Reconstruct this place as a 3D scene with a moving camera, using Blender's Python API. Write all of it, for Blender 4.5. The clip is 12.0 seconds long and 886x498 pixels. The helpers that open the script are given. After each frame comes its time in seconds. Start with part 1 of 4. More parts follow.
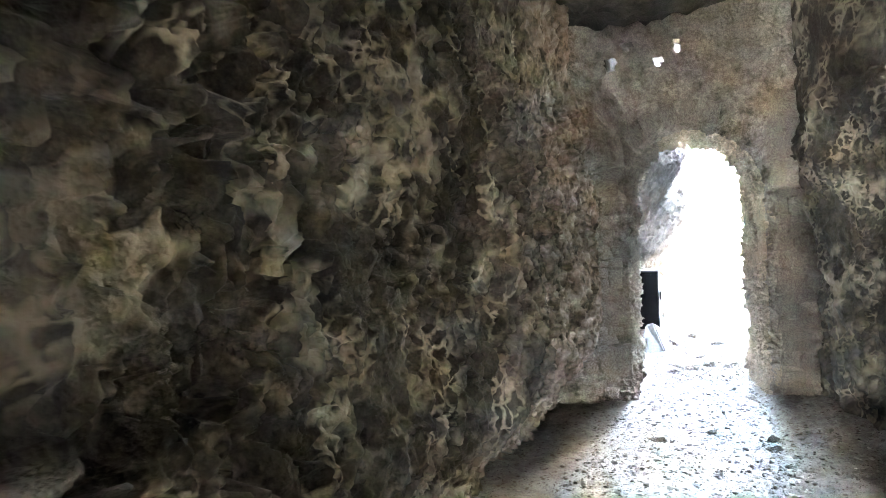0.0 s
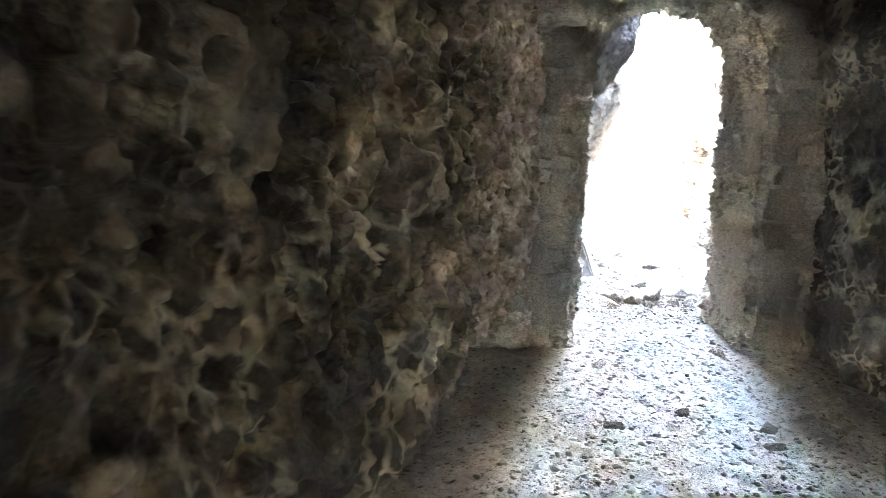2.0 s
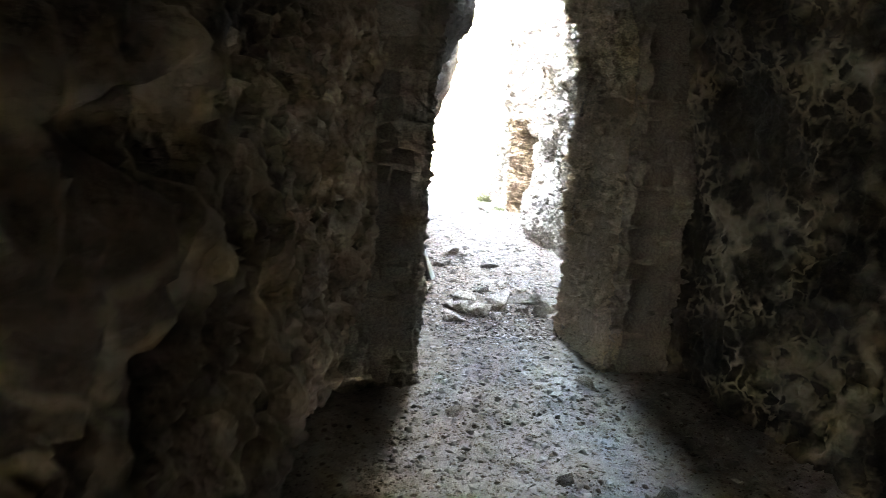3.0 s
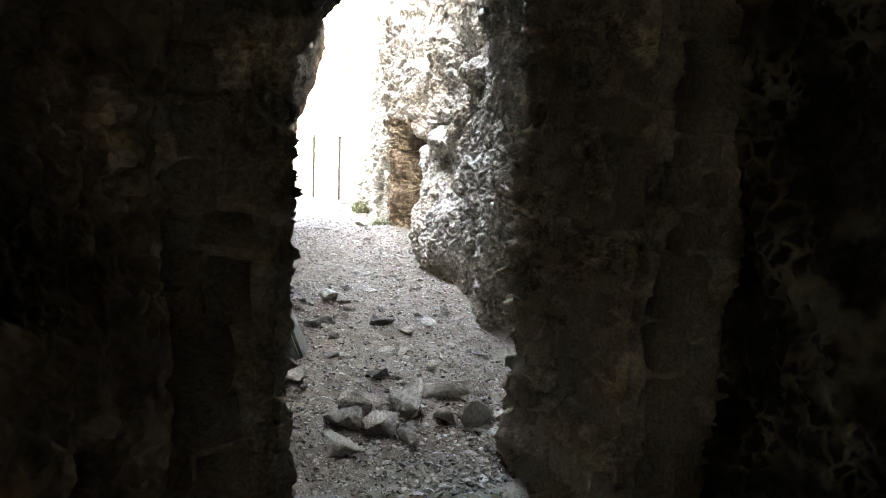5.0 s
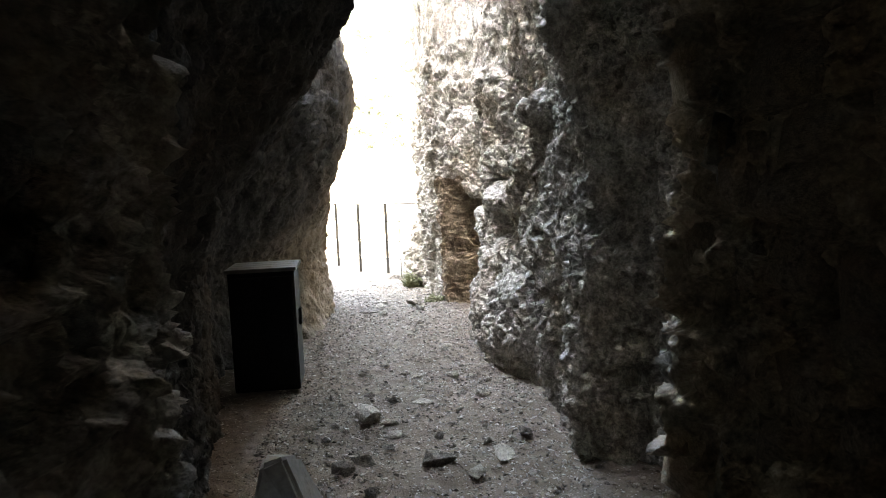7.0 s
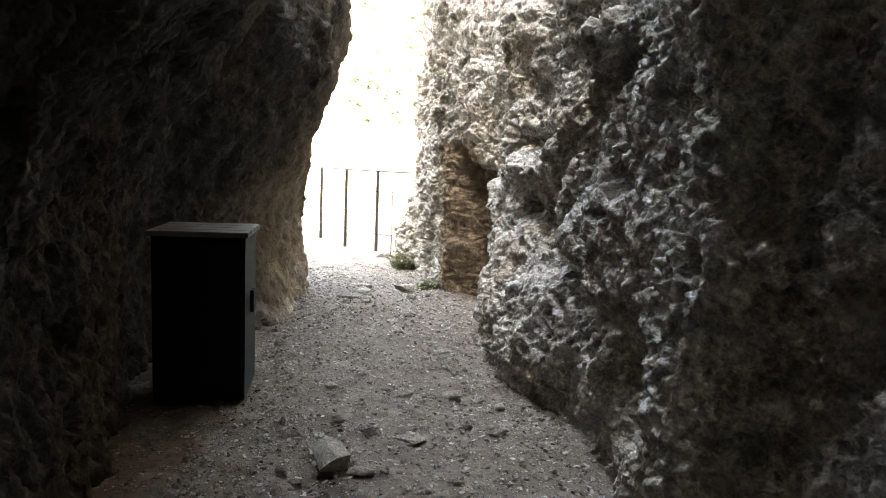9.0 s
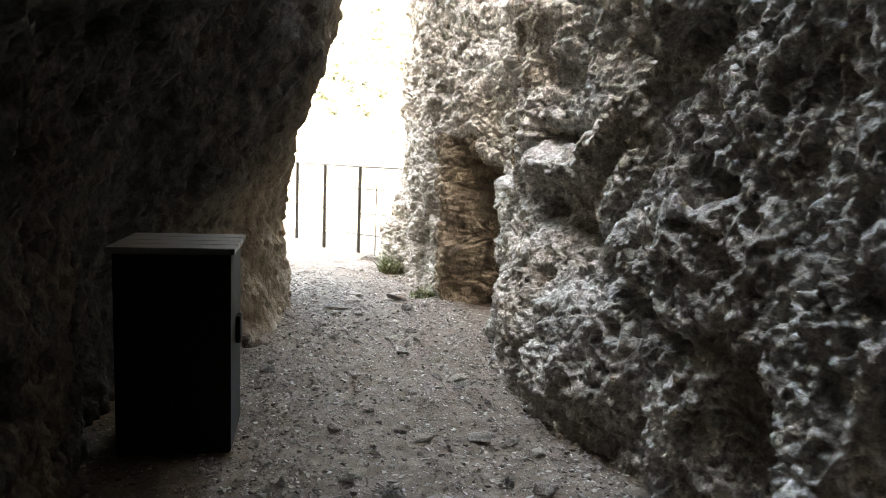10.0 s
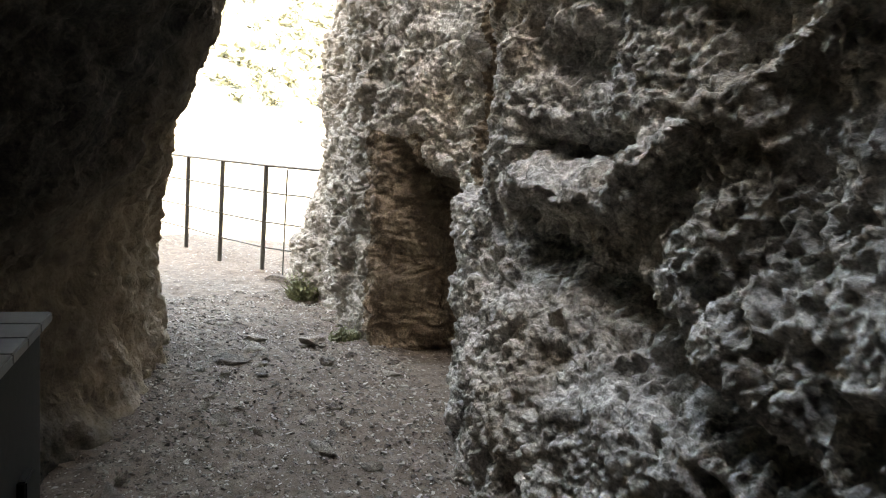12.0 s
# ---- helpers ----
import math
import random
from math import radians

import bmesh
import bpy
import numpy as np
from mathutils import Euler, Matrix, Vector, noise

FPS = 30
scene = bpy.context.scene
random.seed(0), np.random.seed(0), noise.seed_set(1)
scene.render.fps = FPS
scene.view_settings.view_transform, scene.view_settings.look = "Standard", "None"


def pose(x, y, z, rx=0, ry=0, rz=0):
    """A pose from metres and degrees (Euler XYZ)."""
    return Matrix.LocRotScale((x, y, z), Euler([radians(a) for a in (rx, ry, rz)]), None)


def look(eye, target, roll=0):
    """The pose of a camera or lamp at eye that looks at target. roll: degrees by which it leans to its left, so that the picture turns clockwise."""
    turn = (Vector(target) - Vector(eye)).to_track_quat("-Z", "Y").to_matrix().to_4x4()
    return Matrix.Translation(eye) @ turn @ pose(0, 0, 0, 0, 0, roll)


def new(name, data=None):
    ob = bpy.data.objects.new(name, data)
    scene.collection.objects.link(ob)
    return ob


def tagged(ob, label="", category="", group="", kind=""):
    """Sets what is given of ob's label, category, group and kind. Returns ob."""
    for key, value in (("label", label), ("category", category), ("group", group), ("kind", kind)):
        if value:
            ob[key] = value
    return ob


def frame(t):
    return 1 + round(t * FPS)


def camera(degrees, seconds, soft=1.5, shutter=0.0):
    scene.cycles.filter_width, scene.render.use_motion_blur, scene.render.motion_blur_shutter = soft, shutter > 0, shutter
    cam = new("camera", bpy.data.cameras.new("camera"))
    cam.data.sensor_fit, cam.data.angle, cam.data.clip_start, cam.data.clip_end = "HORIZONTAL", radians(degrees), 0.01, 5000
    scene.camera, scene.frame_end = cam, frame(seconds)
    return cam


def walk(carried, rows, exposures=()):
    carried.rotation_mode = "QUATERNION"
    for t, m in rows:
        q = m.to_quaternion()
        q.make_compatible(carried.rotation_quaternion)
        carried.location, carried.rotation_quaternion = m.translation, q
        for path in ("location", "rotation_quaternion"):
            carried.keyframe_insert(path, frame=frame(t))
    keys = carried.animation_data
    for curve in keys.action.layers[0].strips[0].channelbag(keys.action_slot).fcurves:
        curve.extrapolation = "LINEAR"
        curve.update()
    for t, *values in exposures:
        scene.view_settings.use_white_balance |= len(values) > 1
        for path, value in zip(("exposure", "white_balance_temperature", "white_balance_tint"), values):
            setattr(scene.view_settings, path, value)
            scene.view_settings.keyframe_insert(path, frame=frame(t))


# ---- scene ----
cam = camera(65.6, 12.0, soft=0.7, shutter=0.2)
METRES, EYE, TILT, LEAN, TURN = 9.4, 1.36, 0.0, 0.0, 0.0
ROWS = [
    (0.0, 0.0, 0.0, 0.0, -0.01, -0.24, 2.73),
    (0.5, 0.0032, 0.0493, -0.0036, -0.89, -1.3, 1.31),
    (1.0, 0.0068, 0.0912, -0.0063, 1.68, -4.97, 3.17),
    (1.5, 0.0123, 0.1361, -0.0085, 0.38, -8.06, -1.51),
    (2.0, 0.016, 0.1869, -0.0085, -7.98, -9.2, -1.69),
    (2.5, 0.0236, 0.2385, -0.0067, -16.52, -9.84, -3.43),
    (3.0, 0.0346, 0.2879, -0.0044, -22.92, -10.31, -3.3),
    (3.5, 0.0509, 0.3372, 0.0007, -33.11, -10.22, -1.97),
    (5.5, 0.128, 0.4991, 0.0056, -34.23, -10.3, -2.98),
    (6.0, 0.1495, 0.5356, 0.0009, -37.6, -9.32, -0.73),
    (6.5, 0.1666, 0.5682, 0.0049, -36.97, -8.9, -0.2),
    (7.0, 0.1853, 0.5867, 0.0047, -29.54, -5.64, 2.41),
    (9.0, 0.2439, 0.7172, -0.0125, -30.04, -7.17, -2.39),
    (9.5, 0.2492, 0.7554, -0.0097, -35.46, -6.06, -2.41),
    (10.0, 0.2528, 0.7895, -0.0113, -32.84, -7.63, -2.36),
    (10.5, 0.2565, 0.828, -0.0088, -39.09, -6.17, 0.36),
    (11.0, 0.2656, 0.8556, -0.0034, -42.63, -7.14, -2.74),
    (11.5, 0.2911, 0.8872, -0.0015, -41.58, -8.01, -2.52),
    (12.0, 0.3165, 0.9228, -0.0034, -40.38, -7.7, -4.43),
]
EXPOSURES = [(0.0, 11.85, 7400, 10), (1.0, 12.60, 7400, 10), (1.5, 12.30, 7400, 10), (2.0, 11.10, 7800, 10), (2.5, 9.85, 9000, 10), (3.0, 8.95, 9300, 10), (3.5, 8.30, 9600, 10), (5.5, 7.20, 10600, 10), (7.0, 6.40, 10600, 10), (9.0, 6.10, 11200, 10), (10.0, 5.95, 11200, 10), (10.5, 5.60, 11200, 10), (12.0, 5.10, 11000, 10)]
walk(cam, [(t, pose(0, 0, EYE, TILT, LEAN, TURN) @ pose(METRES * x, METRES * y, METRES * z, 90 + pitch, roll, yaw)) for t, x, y, z, yaw, pitch, roll in ROWS], EXPOSURES)

# ---- world and sun ----
SUN_AZ, SUN_EL = 245.0, 43.0      # compass bearing from +y clockwise, and height
world = bpy.data.worlds.new("sky")
scene.world = world
world.use_nodes = True
wn = world.node_tree.nodes
sky = wn.new("ShaderNodeTexSky")
sky.sky_type, sky.sun_disc = "NISHITA", False
sky.sun_elevation, sky.sun_rotation = radians(SUN_EL), radians(SUN_AZ)
world.node_tree.links.new(sky.outputs[0], wn["Background"].inputs[0])
wn["Background"].inputs[1].default_value = 0.15
sun_data = bpy.data.lights.new("sun", "SUN")
sun_data.energy, sun_data.angle, sun_data.color = 2.2, radians(0.55), (1.0, 0.95, 0.87)
sun = new("sun", sun_data)
sd = Vector((math.sin(radians(SUN_AZ)) * math.cos(radians(SUN_EL)), math.cos(radians(SUN_AZ)) * math.cos(radians(SUN_EL)), math.sin(radians(SUN_EL))))
sun.matrix_world = look(sd * 40, (0, 0, 0))


# ---- procedural fields ----
def _perm(seed):
    return np.random.RandomState(seed).permutation(4096)


PERM, RANDS = _perm(5), np.random.RandomState(9).rand(4096, 3)


def _hash(i, j, k, seed):
    return PERM[(PERM[(PERM[(i + seed * 131) & 4095] + j) & 4095] + k) & 4095]


def vnoise(p, seed=0):
    """Smooth noise of about -1 to 1 at points p (n, 3)."""
    f = np.floor(p).astype(np.int64)
    u = p - f
    w = u * u * u * (u * (u * 6 - 15) + 10)
    out = 0
    for a in (0, 1):
        for b in (0, 1):
            for c in (0, 1):
                g = RANDS[_hash(f[:, 0] + a, f[:, 1] + b, f[:, 2] + c, seed)] * 2 - 1
                d = ((u - (a, b, c)) * g).sum(1)
                out = out + d * (w[:, 0] if a else 1 - w[:, 0]) * (w[:, 1] if b else 1 - w[:, 1]) * (w[:, 2] if c else 1 - w[:, 2])
    return out * 1.6


def fractal(p, octaves=4, seed=0, gain=0.5):
    total, amp = 0, 1.0
    for o in range(octaves):
        total = total + amp * vnoise(p * 2.03 ** o + 7.1 * o, seed + o)
        amp *= gain
    return total


def cells(p, seed=0):
    """Distances to the nearest and the second nearest cell point, and the cell's random number."""
    f = np.floor(p).astype(np.int64)
    f1, f2, who = np.full(len(p), 9.0), np.full(len(p), 9.0), np.zeros(len(p))
    for a in (-1, 0, 1):
        for b in (-1, 0, 1):
            for c in (-1, 0, 1):
                h = _hash(f[:, 0] + a, f[:, 1] + b, f[:, 2] + c, seed)
                d = (((f + (a, b, c) + RANDS[h]) - p) ** 2).sum(1)
                closer = d < f1
                f2 = np.where(closer, f1, np.minimum(f2, d))
                who = np.where(closer, RANDS[h, 0], who)
                f1 = np.where(closer, d, f1)
    return np.sqrt(f1), np.sqrt(f2), who


def smooth(a, b, x):
    t = np.clip((x - a) / (b - a), 0, 1)
    return t * t * (3 - 2 * t)


def comb(p, size, seed, sharp, warp=0.4, rib=0.03):
    """Deep honeycomb: thin ribs at 0 between hollows near 1."""
    q = p / size
    q = q + warp * np.stack([vnoise(q * 0.8 + 3, seed + 50), vnoise(q * 0.8 + 11, seed + 51), vnoise(q * 0.8 + 19, seed + 52)], 1)
    f1, f2, who = cells(q, seed)
    return smooth(rib, sharp, f2 - f1) * (0.35 + 0.65 * who)


def pits(p, size, seed, sharp=0.45):
    """Honeycomb weathering: 0 on the thin ribs, 1 in the floors of the hollows, with some hollows left out."""
    q = p / size
    q = q + 0.35 * np.stack([vnoise(q * 0.9 + 3, seed + 20), vnoise(q * 0.9 + 11, seed + 21), vnoise(q * 0.9 + 19, seed + 22)], 1)
    f1, f2, who = cells(q, seed)
    return smooth(0.02, sharp, f2 - f1) * (0.25 + 0.75 * who)


# ---- mesh helpers ----
def mesh_object(name, verts, faces, material, parent=None, smooth_faces=True):
    """One mesh object from arrays of vertices and of quads (or triangles)."""
    me = bpy.data.meshes.new(name)
    me.vertices.add(len(verts))
    me.vertices.foreach_set("co", np.asarray(verts, np.float32).ravel())
    groups = faces if isinstance(faces, list) else [faces]
    flat = np.concatenate([g.ravel() for g in groups]).astype(np.int32)
    sizes = np.concatenate([np.full(len(g), g.shape[1]) for g in groups]).astype(np.int32)
    me.loops.add(len(flat))
    me.loops.foreach_set("vertex_index", flat)
    me.polygons.add(len(sizes))
    me.polygons.foreach_set("loop_start", np.concatenate([[0], np.cumsum(sizes)[:-1]]).astype(np.int32))
    me.polygons.foreach_set("use_smooth", np.full(len(sizes), smooth_faces))
    me.update(calc_edges=True)
    me.validate()
    me.materials.append(material)
    ob = new(name, me)
    ob.parent = parent
    return ob


def grid_faces(n, m, base=0, flip=False):
    i = (np.arange(n - 1)[:, None] * m + np.arange(m - 1)[None, :]).ravel() + base
    q = np.stack([i, i + m, i + m + 1, i + 1], 1)
    return q[:, ::-1] if flip else q


def grid_normals(g):
    du, dv = np.gradient(g, axis=0), np.gradient(g, axis=1)
    n = np.cross(du, dv)
    return n / np.maximum(np.linalg.norm(n, axis=2, keepdims=True), 1e-9)


def spline(points, spacing):
    """A smooth line through plan points, resampled at steps given by spacing(x, y)."""
    p = np.array(points, float)
    p = np.vstack([2 * p[0] - p[1], p, 2 * p[-1] - p[-2]])
    dense = []
    for k in range(1, len(p) - 2):
        t = np.linspace(0, 1, 200, endpoint=False)[:, None]
        a, b, c, d = p[k - 1:k + 3]
        dense.append(0.5 * (2 * b + (c - a) * t + (2 * a - 5 * b + 4 * c - d) * t ** 2 + (3 * b - 3 * c + d - a) * t ** 3))
    dense = np.vstack([*dense, p[-2:-1]])
    step = np.linalg.norm(np.diff(dense, axis=0), axis=1)
    rate = step / np.array([spacing(x, y) for x, y in dense[:-1]])
    run = np.concatenate([[0], np.cumsum(rate)])
    at = np.linspace(0, run[-1], int(run[-1]) + 2)
    return np.stack([np.interp(at, run, dense[:, 0]), np.interp(at, run, dense[:, 1])], 1)


def ladder(*spans):
    """Heights: spans of (from, to, step) laid end to end."""
    return np.unique(np.concatenate([np.arange(a, b, s) for a, b, s in spans] + [[spans[-1][1]]]).round(4))


def bump(y, z, y0, z0, ry, rz, power=1.0):
    """A soft lump of height 1 at (y0, z0)."""
    return np.exp(-(((y - y0) / ry) ** 2 + ((z - z0) / rz) ** 2) ** power)


def crack(y, z, ya, za, yb, zb, width):
    """1 along the line from a to b, fading over width."""
    dy, dz = yb - ya, zb - za
    t = np.clip(((y - ya) * dy + (z - za) * dz) / (dy * dy + dz * dz), 0, 1)
    return np.exp(-((y - ya - t * dy) ** 2 + (z - za - t * dz) ** 2) / width ** 2)


def rock_wall(name, plan, heights, spacing, left, shape, relief, material, thick=1.2):
    """A rock face along a plan line: shape(p) bulges it, relief(p) roughens it; the mass behind closes it.
    left: the open side lies to the left of the line."""
    line = spline(plan, spacing)
    way = np.gradient(line, axis=0)
    way /= np.linalg.norm(way, axis=1, keepdims=True)
    side = np.stack([-way[:, 1], way[:, 0], 0 * way[:, 0]], 1) * (1 if left else -1)
    n, m = len(line), len(heights)
    g = np.zeros((n, m, 3))
    g[:, :, :2], g[:, :, 2] = line[:, None, :], heights[None, :]
    flat = g.reshape(-1, 3)
    g = g + side[:, None, :] * shape(flat).reshape(n, m)[:, :, None]
    nor = grid_normals(g) * (-1 if left else 1)
    g = g + nor * relief(g.reshape(-1, 3)).reshape(n, m)[:, :, None]
    back_low, back_top = g[:, 0] - side * thick, g[:, -1] - side * thick
    verts = np.vstack([g.reshape(-1, 3), back_low, back_top])
    a, b, i = n * m, n * m + n, np.arange(n - 1)
    shell = [grid_faces(n, m, 0, left),
             np.stack([i * m + m - 1, (i + 1) * m + m - 1, b + i + 1, b + i], 1),
             np.stack([b + i, b + i + 1, a + i + 1, a + i], 1),
             np.stack([a + i, a + i + 1, (i + 1) * m, i * m], 1)]
    for e in (0, n - 1):
        k = np.arange(m - 1)
        shell.append(np.stack([e * m + k, e * m + k + 1, np.full(m - 1, b + e)], 1))
        shell.append(np.array([[e * m, b + e, a + e]]))
    return mesh_object(name, verts, shell, material)


# ---- materials ----
def node_material(name):
    mat = bpy.data.materials.new(name)
    mat.use_nodes = True
    return mat, mat.node_tree, mat.node_tree.nodes["Principled BSDF"]


def tex_noise(tree, scale, detail=6.0, rough=0.6, vector=None):
    n = tree.nodes.new("ShaderNodeTexNoise")
    n.inputs["Scale"].default_value, n.inputs["Detail"].default_value, n.inputs["Roughness"].default_value = scale, detail, rough
    if vector:
        tree.links.new(vector, n.inputs["Vector"])
    return n.outputs["Fac"]


def ramp(tree, fac, stops):
    r = tree.nodes.new("ShaderNodeValToRGB")
    while len(r.color_ramp.elements) < len(stops):
        r.color_ramp.elements.new(0.5)
    for e, (pos, col) in zip(r.color_ramp.elements, stops):
        e.position, e.color = pos, (*col, 1)
    tree.links.new(fac, r.inputs[0])
    return r.outputs[0]


def blend(tree, fac, a, b, mode="MIX"):
    m = tree.nodes.new("ShaderNodeMix")
    m.data_type, m.blend_type = "RGBA", mode
    for value, socket in ((fac, m.inputs[0]), (a, m.inputs[6]), (b, m.inputs[7])):
        if isinstance(value, (int, float)):
            socket.default_value = value
        elif isinstance(value, tuple):
            socket.default_value = (*value, 1)
        else:
            tree.links.new(value, socket)
    return m.outputs[2]


def coords(tree):
    return tree.nodes.new("ShaderNodeTexCoord").outputs["Object"]


def relief_bump(tree, bsdf, height, strength, distance, before=None):
    b = tree.nodes.new("ShaderNodeBump")
    b.inputs["Strength"].default_value, b.inputs["Distance"].default_value = strength, distance
    tree.links.new(height, b.inputs["Height"])
    if before:
        tree.links.new(before, b.inputs["Normal"])
    tree.links.new(b.outputs[0], bsdf.inputs["Normal"])
    return b.outputs[0]


def rock_material(name, pale, mid, dark, stain, stain_amount=0.5, roughness=0.9, speckle=0.4, crumbs=0.9):
    """Weathered limestone: pale, mid and dark mottling, one stain colour in broad patches, fine grain and tiny pores."""
    mat, tree, bsdf = node_material(name)
    co = coords(tree)
    broad, mott, grain = tex_noise(tree, 1.3, 5, 0.6, co), tex_noise(tree, 9, 8, 0.65, co), tex_noise(tree, 85, 5, 0.7, co)
    col = ramp(tree, mott, [(0.3, dark), (0.5, mid), (0.72, pale)])
    col = blend(tree, ramp(tree, broad, [(0.45, (0, 0, 0)), (0.68, (stain_amount,) * 3)]), col, stain)
    speck = tex_noise(tree, 32, 6, 0.7, co)
    col = blend(tree, speckle, col, ramp(tree, speck, [(0.36, (0.2, 0.2, 0.2)), (0.62, (0.78, 0.78, 0.78))]), "OVERLAY")
    col = blend(tree, 0.65, col, ramp(tree, grain, [(0.33, (0.22, 0.22, 0.22)), (0.67, (0.78, 0.78, 0.78))]), "OVERLAY")
    tree.links.new(col, bsdf.inputs["Base Color"])
    bsdf.inputs["Roughness"].default_value = roughness
    pore = tree.nodes.new("ShaderNodeTexVoronoi")
    pore.inputs["Scale"].default_value = 70
    tree.links.new(co, pore.inputs["Vector"])
    crumb = tex_noise(tree, 38, 9, 0.72, co)
    first = relief_bump(tree, bsdf, pore.outputs["Distance"], 0.6, 0.006)
    crag = tree.nodes.new("ShaderNodeTexNoise")
    crag.noise_type, crag.normalize = "RIDGED_MULTIFRACTAL", True
    crag.inputs["Scale"].default_value, crag.inputs["Detail"].default_value, crag.inputs["Roughness"].default_value = 22.0, 9.0, 0.6
    tree.links.new(co, crag.inputs["Vector"])
    craggy = relief_bump(tree, bsdf, crag.outputs["Fac"], crumbs, 0.02, first)
    second = relief_bump(tree, bsdf, crumb, crumbs, 0.011, craggy)
    relief_bump(tree, bsdf, grain, 0.8, 0.005, second)
    return mat


ROCK_PASSAGE = rock_material("grey_limestone", (0.58, 0.545, 0.5), (0.38, 0.352, 0.318), (0.12, 0.108, 0.096), (0.27, 0.19, 0.115), 0.45, 0.9, 0.75)


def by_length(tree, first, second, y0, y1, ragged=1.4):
    """Fades one rock tone into another along the walk between y0 and y1, over a ragged border."""
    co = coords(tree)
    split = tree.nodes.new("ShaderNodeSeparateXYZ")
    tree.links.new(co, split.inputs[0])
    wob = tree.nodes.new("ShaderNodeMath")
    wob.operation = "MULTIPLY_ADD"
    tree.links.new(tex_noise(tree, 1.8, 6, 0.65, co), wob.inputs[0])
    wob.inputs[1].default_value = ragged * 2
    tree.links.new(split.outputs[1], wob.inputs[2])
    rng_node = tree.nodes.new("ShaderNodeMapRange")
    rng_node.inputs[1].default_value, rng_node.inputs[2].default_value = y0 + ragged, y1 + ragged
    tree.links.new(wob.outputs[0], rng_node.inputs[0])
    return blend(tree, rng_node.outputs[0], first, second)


def dim_outer_block():
    """Grey-brown rock on the outer block of the passage, darkened for the shade it stands in."""
    tree = ROCK_PASSAGE.node_tree
    bsdf = tree.nodes["Principled BSDF"]
    outer = ramp(tree, tex_noise(tree, 11, 8, 0.68, coords(tree)), [(0.3, (0.085, 0.073, 0.06)), (0.5, (0.22, 0.192, 0.162)), (0.72, (0.42, 0.385, 0.34))])
    tree.links.new(by_length(tree, bsdf.inputs["Base Color"].links[0].from_socket, outer, 12.1, 12.7, 0.3), bsdf.inputs["Base Color"])


dim_outer_block()


def tufa_material(door_lit):
    """Dark brown tufa laced with a net of pale lime veins; the flag pales it towards the doorway."""
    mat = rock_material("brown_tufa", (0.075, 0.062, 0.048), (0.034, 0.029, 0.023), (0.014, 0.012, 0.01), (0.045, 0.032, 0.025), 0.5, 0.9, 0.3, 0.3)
    tree = mat.node_tree
    bsdf = tree.nodes["Principled BSDF"]
    base = bsdf.inputs["Base Color"].links[0].from_socket
    co = coords(tree)
    warp = tree.nodes.new("ShaderNodeTexNoise")
    warp.inputs["Scale"].default_value, warp.inputs["Detail"].default_value = 7.0, 3.0
    tree.links.new(co, warp.inputs["Vector"])
    push = tree.nodes.new("ShaderNodeVectorMath")
    push.operation = "MULTIPLY_ADD"
    push.inputs[1].default_value = (0.16, 0.16, 0.16)
    tree.links.new(warp.outputs["Color"], push.inputs[0])
    tree.links.new(co, push.inputs[2])
    col = base
    # The pale lime net also stands in for lit ribs between dark hollows.
    for scale, width, seen in ((11.0, 0.16, 2.6), (4.6, 0.2, 1.7)):
        veins = tree.nodes.new("ShaderNodeTexVoronoi")
        veins.feature = "DISTANCE_TO_EDGE"
        veins.inputs["Scale"].default_value = scale
        tree.links.new(push.outputs[0], veins.inputs["Vector"])
        mask = ramp(tree, veins.outputs["Distance"], [(0.0, (1, 1, 1)), (0.4 * width, (0.8, 0.8, 0.8)), (width, (0, 0, 0))])
        patchy = ramp(tree, tex_noise(tree, seen, 4, 0.6, co), [(0.5, (0.02, 0.02, 0.02)), (0.62, (0.95, 0.95, 0.95))])
        col = blend(tree, blend(tree, 1.0, mask, patchy, "MULTIPLY"), col, (0.32, 0.282, 0.212))
    # Light from the doorway, put in as paler, pinker rock.
    if door_lit:
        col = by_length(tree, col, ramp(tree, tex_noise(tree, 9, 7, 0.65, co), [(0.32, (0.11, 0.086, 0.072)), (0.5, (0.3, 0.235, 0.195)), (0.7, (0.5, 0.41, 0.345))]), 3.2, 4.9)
    tree.links.new(col, bsdf.inputs["Base Color"])
    return mat


# Only the first carries the door light in its colour.
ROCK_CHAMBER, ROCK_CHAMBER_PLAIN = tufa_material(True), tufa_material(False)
# Darkened so that the chamber roof bounces little light onto the walls.
ROCK_LOW_BOUNCE = rock_material("low_bounce_rock", (0.11, 0.1, 0.085), (0.06, 0.054, 0.046), (0.03, 0.027, 0.023), (0.05, 0.045, 0.04), 0.5)
# Coloured near-black for the shade under the overhang.
ROCK_LEFT = rock_material("shaded_limestone", (0.1, 0.092, 0.082), (0.036, 0.033, 0.029), (0.014, 0.013, 0.012), (0.085, 0.055, 0.032), 0.45, 0.9)
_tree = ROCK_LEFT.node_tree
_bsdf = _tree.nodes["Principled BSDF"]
# The paler tan end at the mouth carries the daylight in its colour.
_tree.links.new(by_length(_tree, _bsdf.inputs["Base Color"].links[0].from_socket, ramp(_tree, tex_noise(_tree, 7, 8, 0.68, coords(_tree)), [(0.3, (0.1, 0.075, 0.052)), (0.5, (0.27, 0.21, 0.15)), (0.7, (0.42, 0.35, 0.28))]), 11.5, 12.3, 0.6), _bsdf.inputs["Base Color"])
# Ochre stain, kept dark to hold the shade of the recess as well.
ROCK_OCHRE_SHADED = rock_material("shaded_ochre_rock", (0.26, 0.2, 0.145), (0.155, 0.112, 0.075), (0.06, 0.044, 0.031), (0.13, 0.085, 0.052), 0.4)
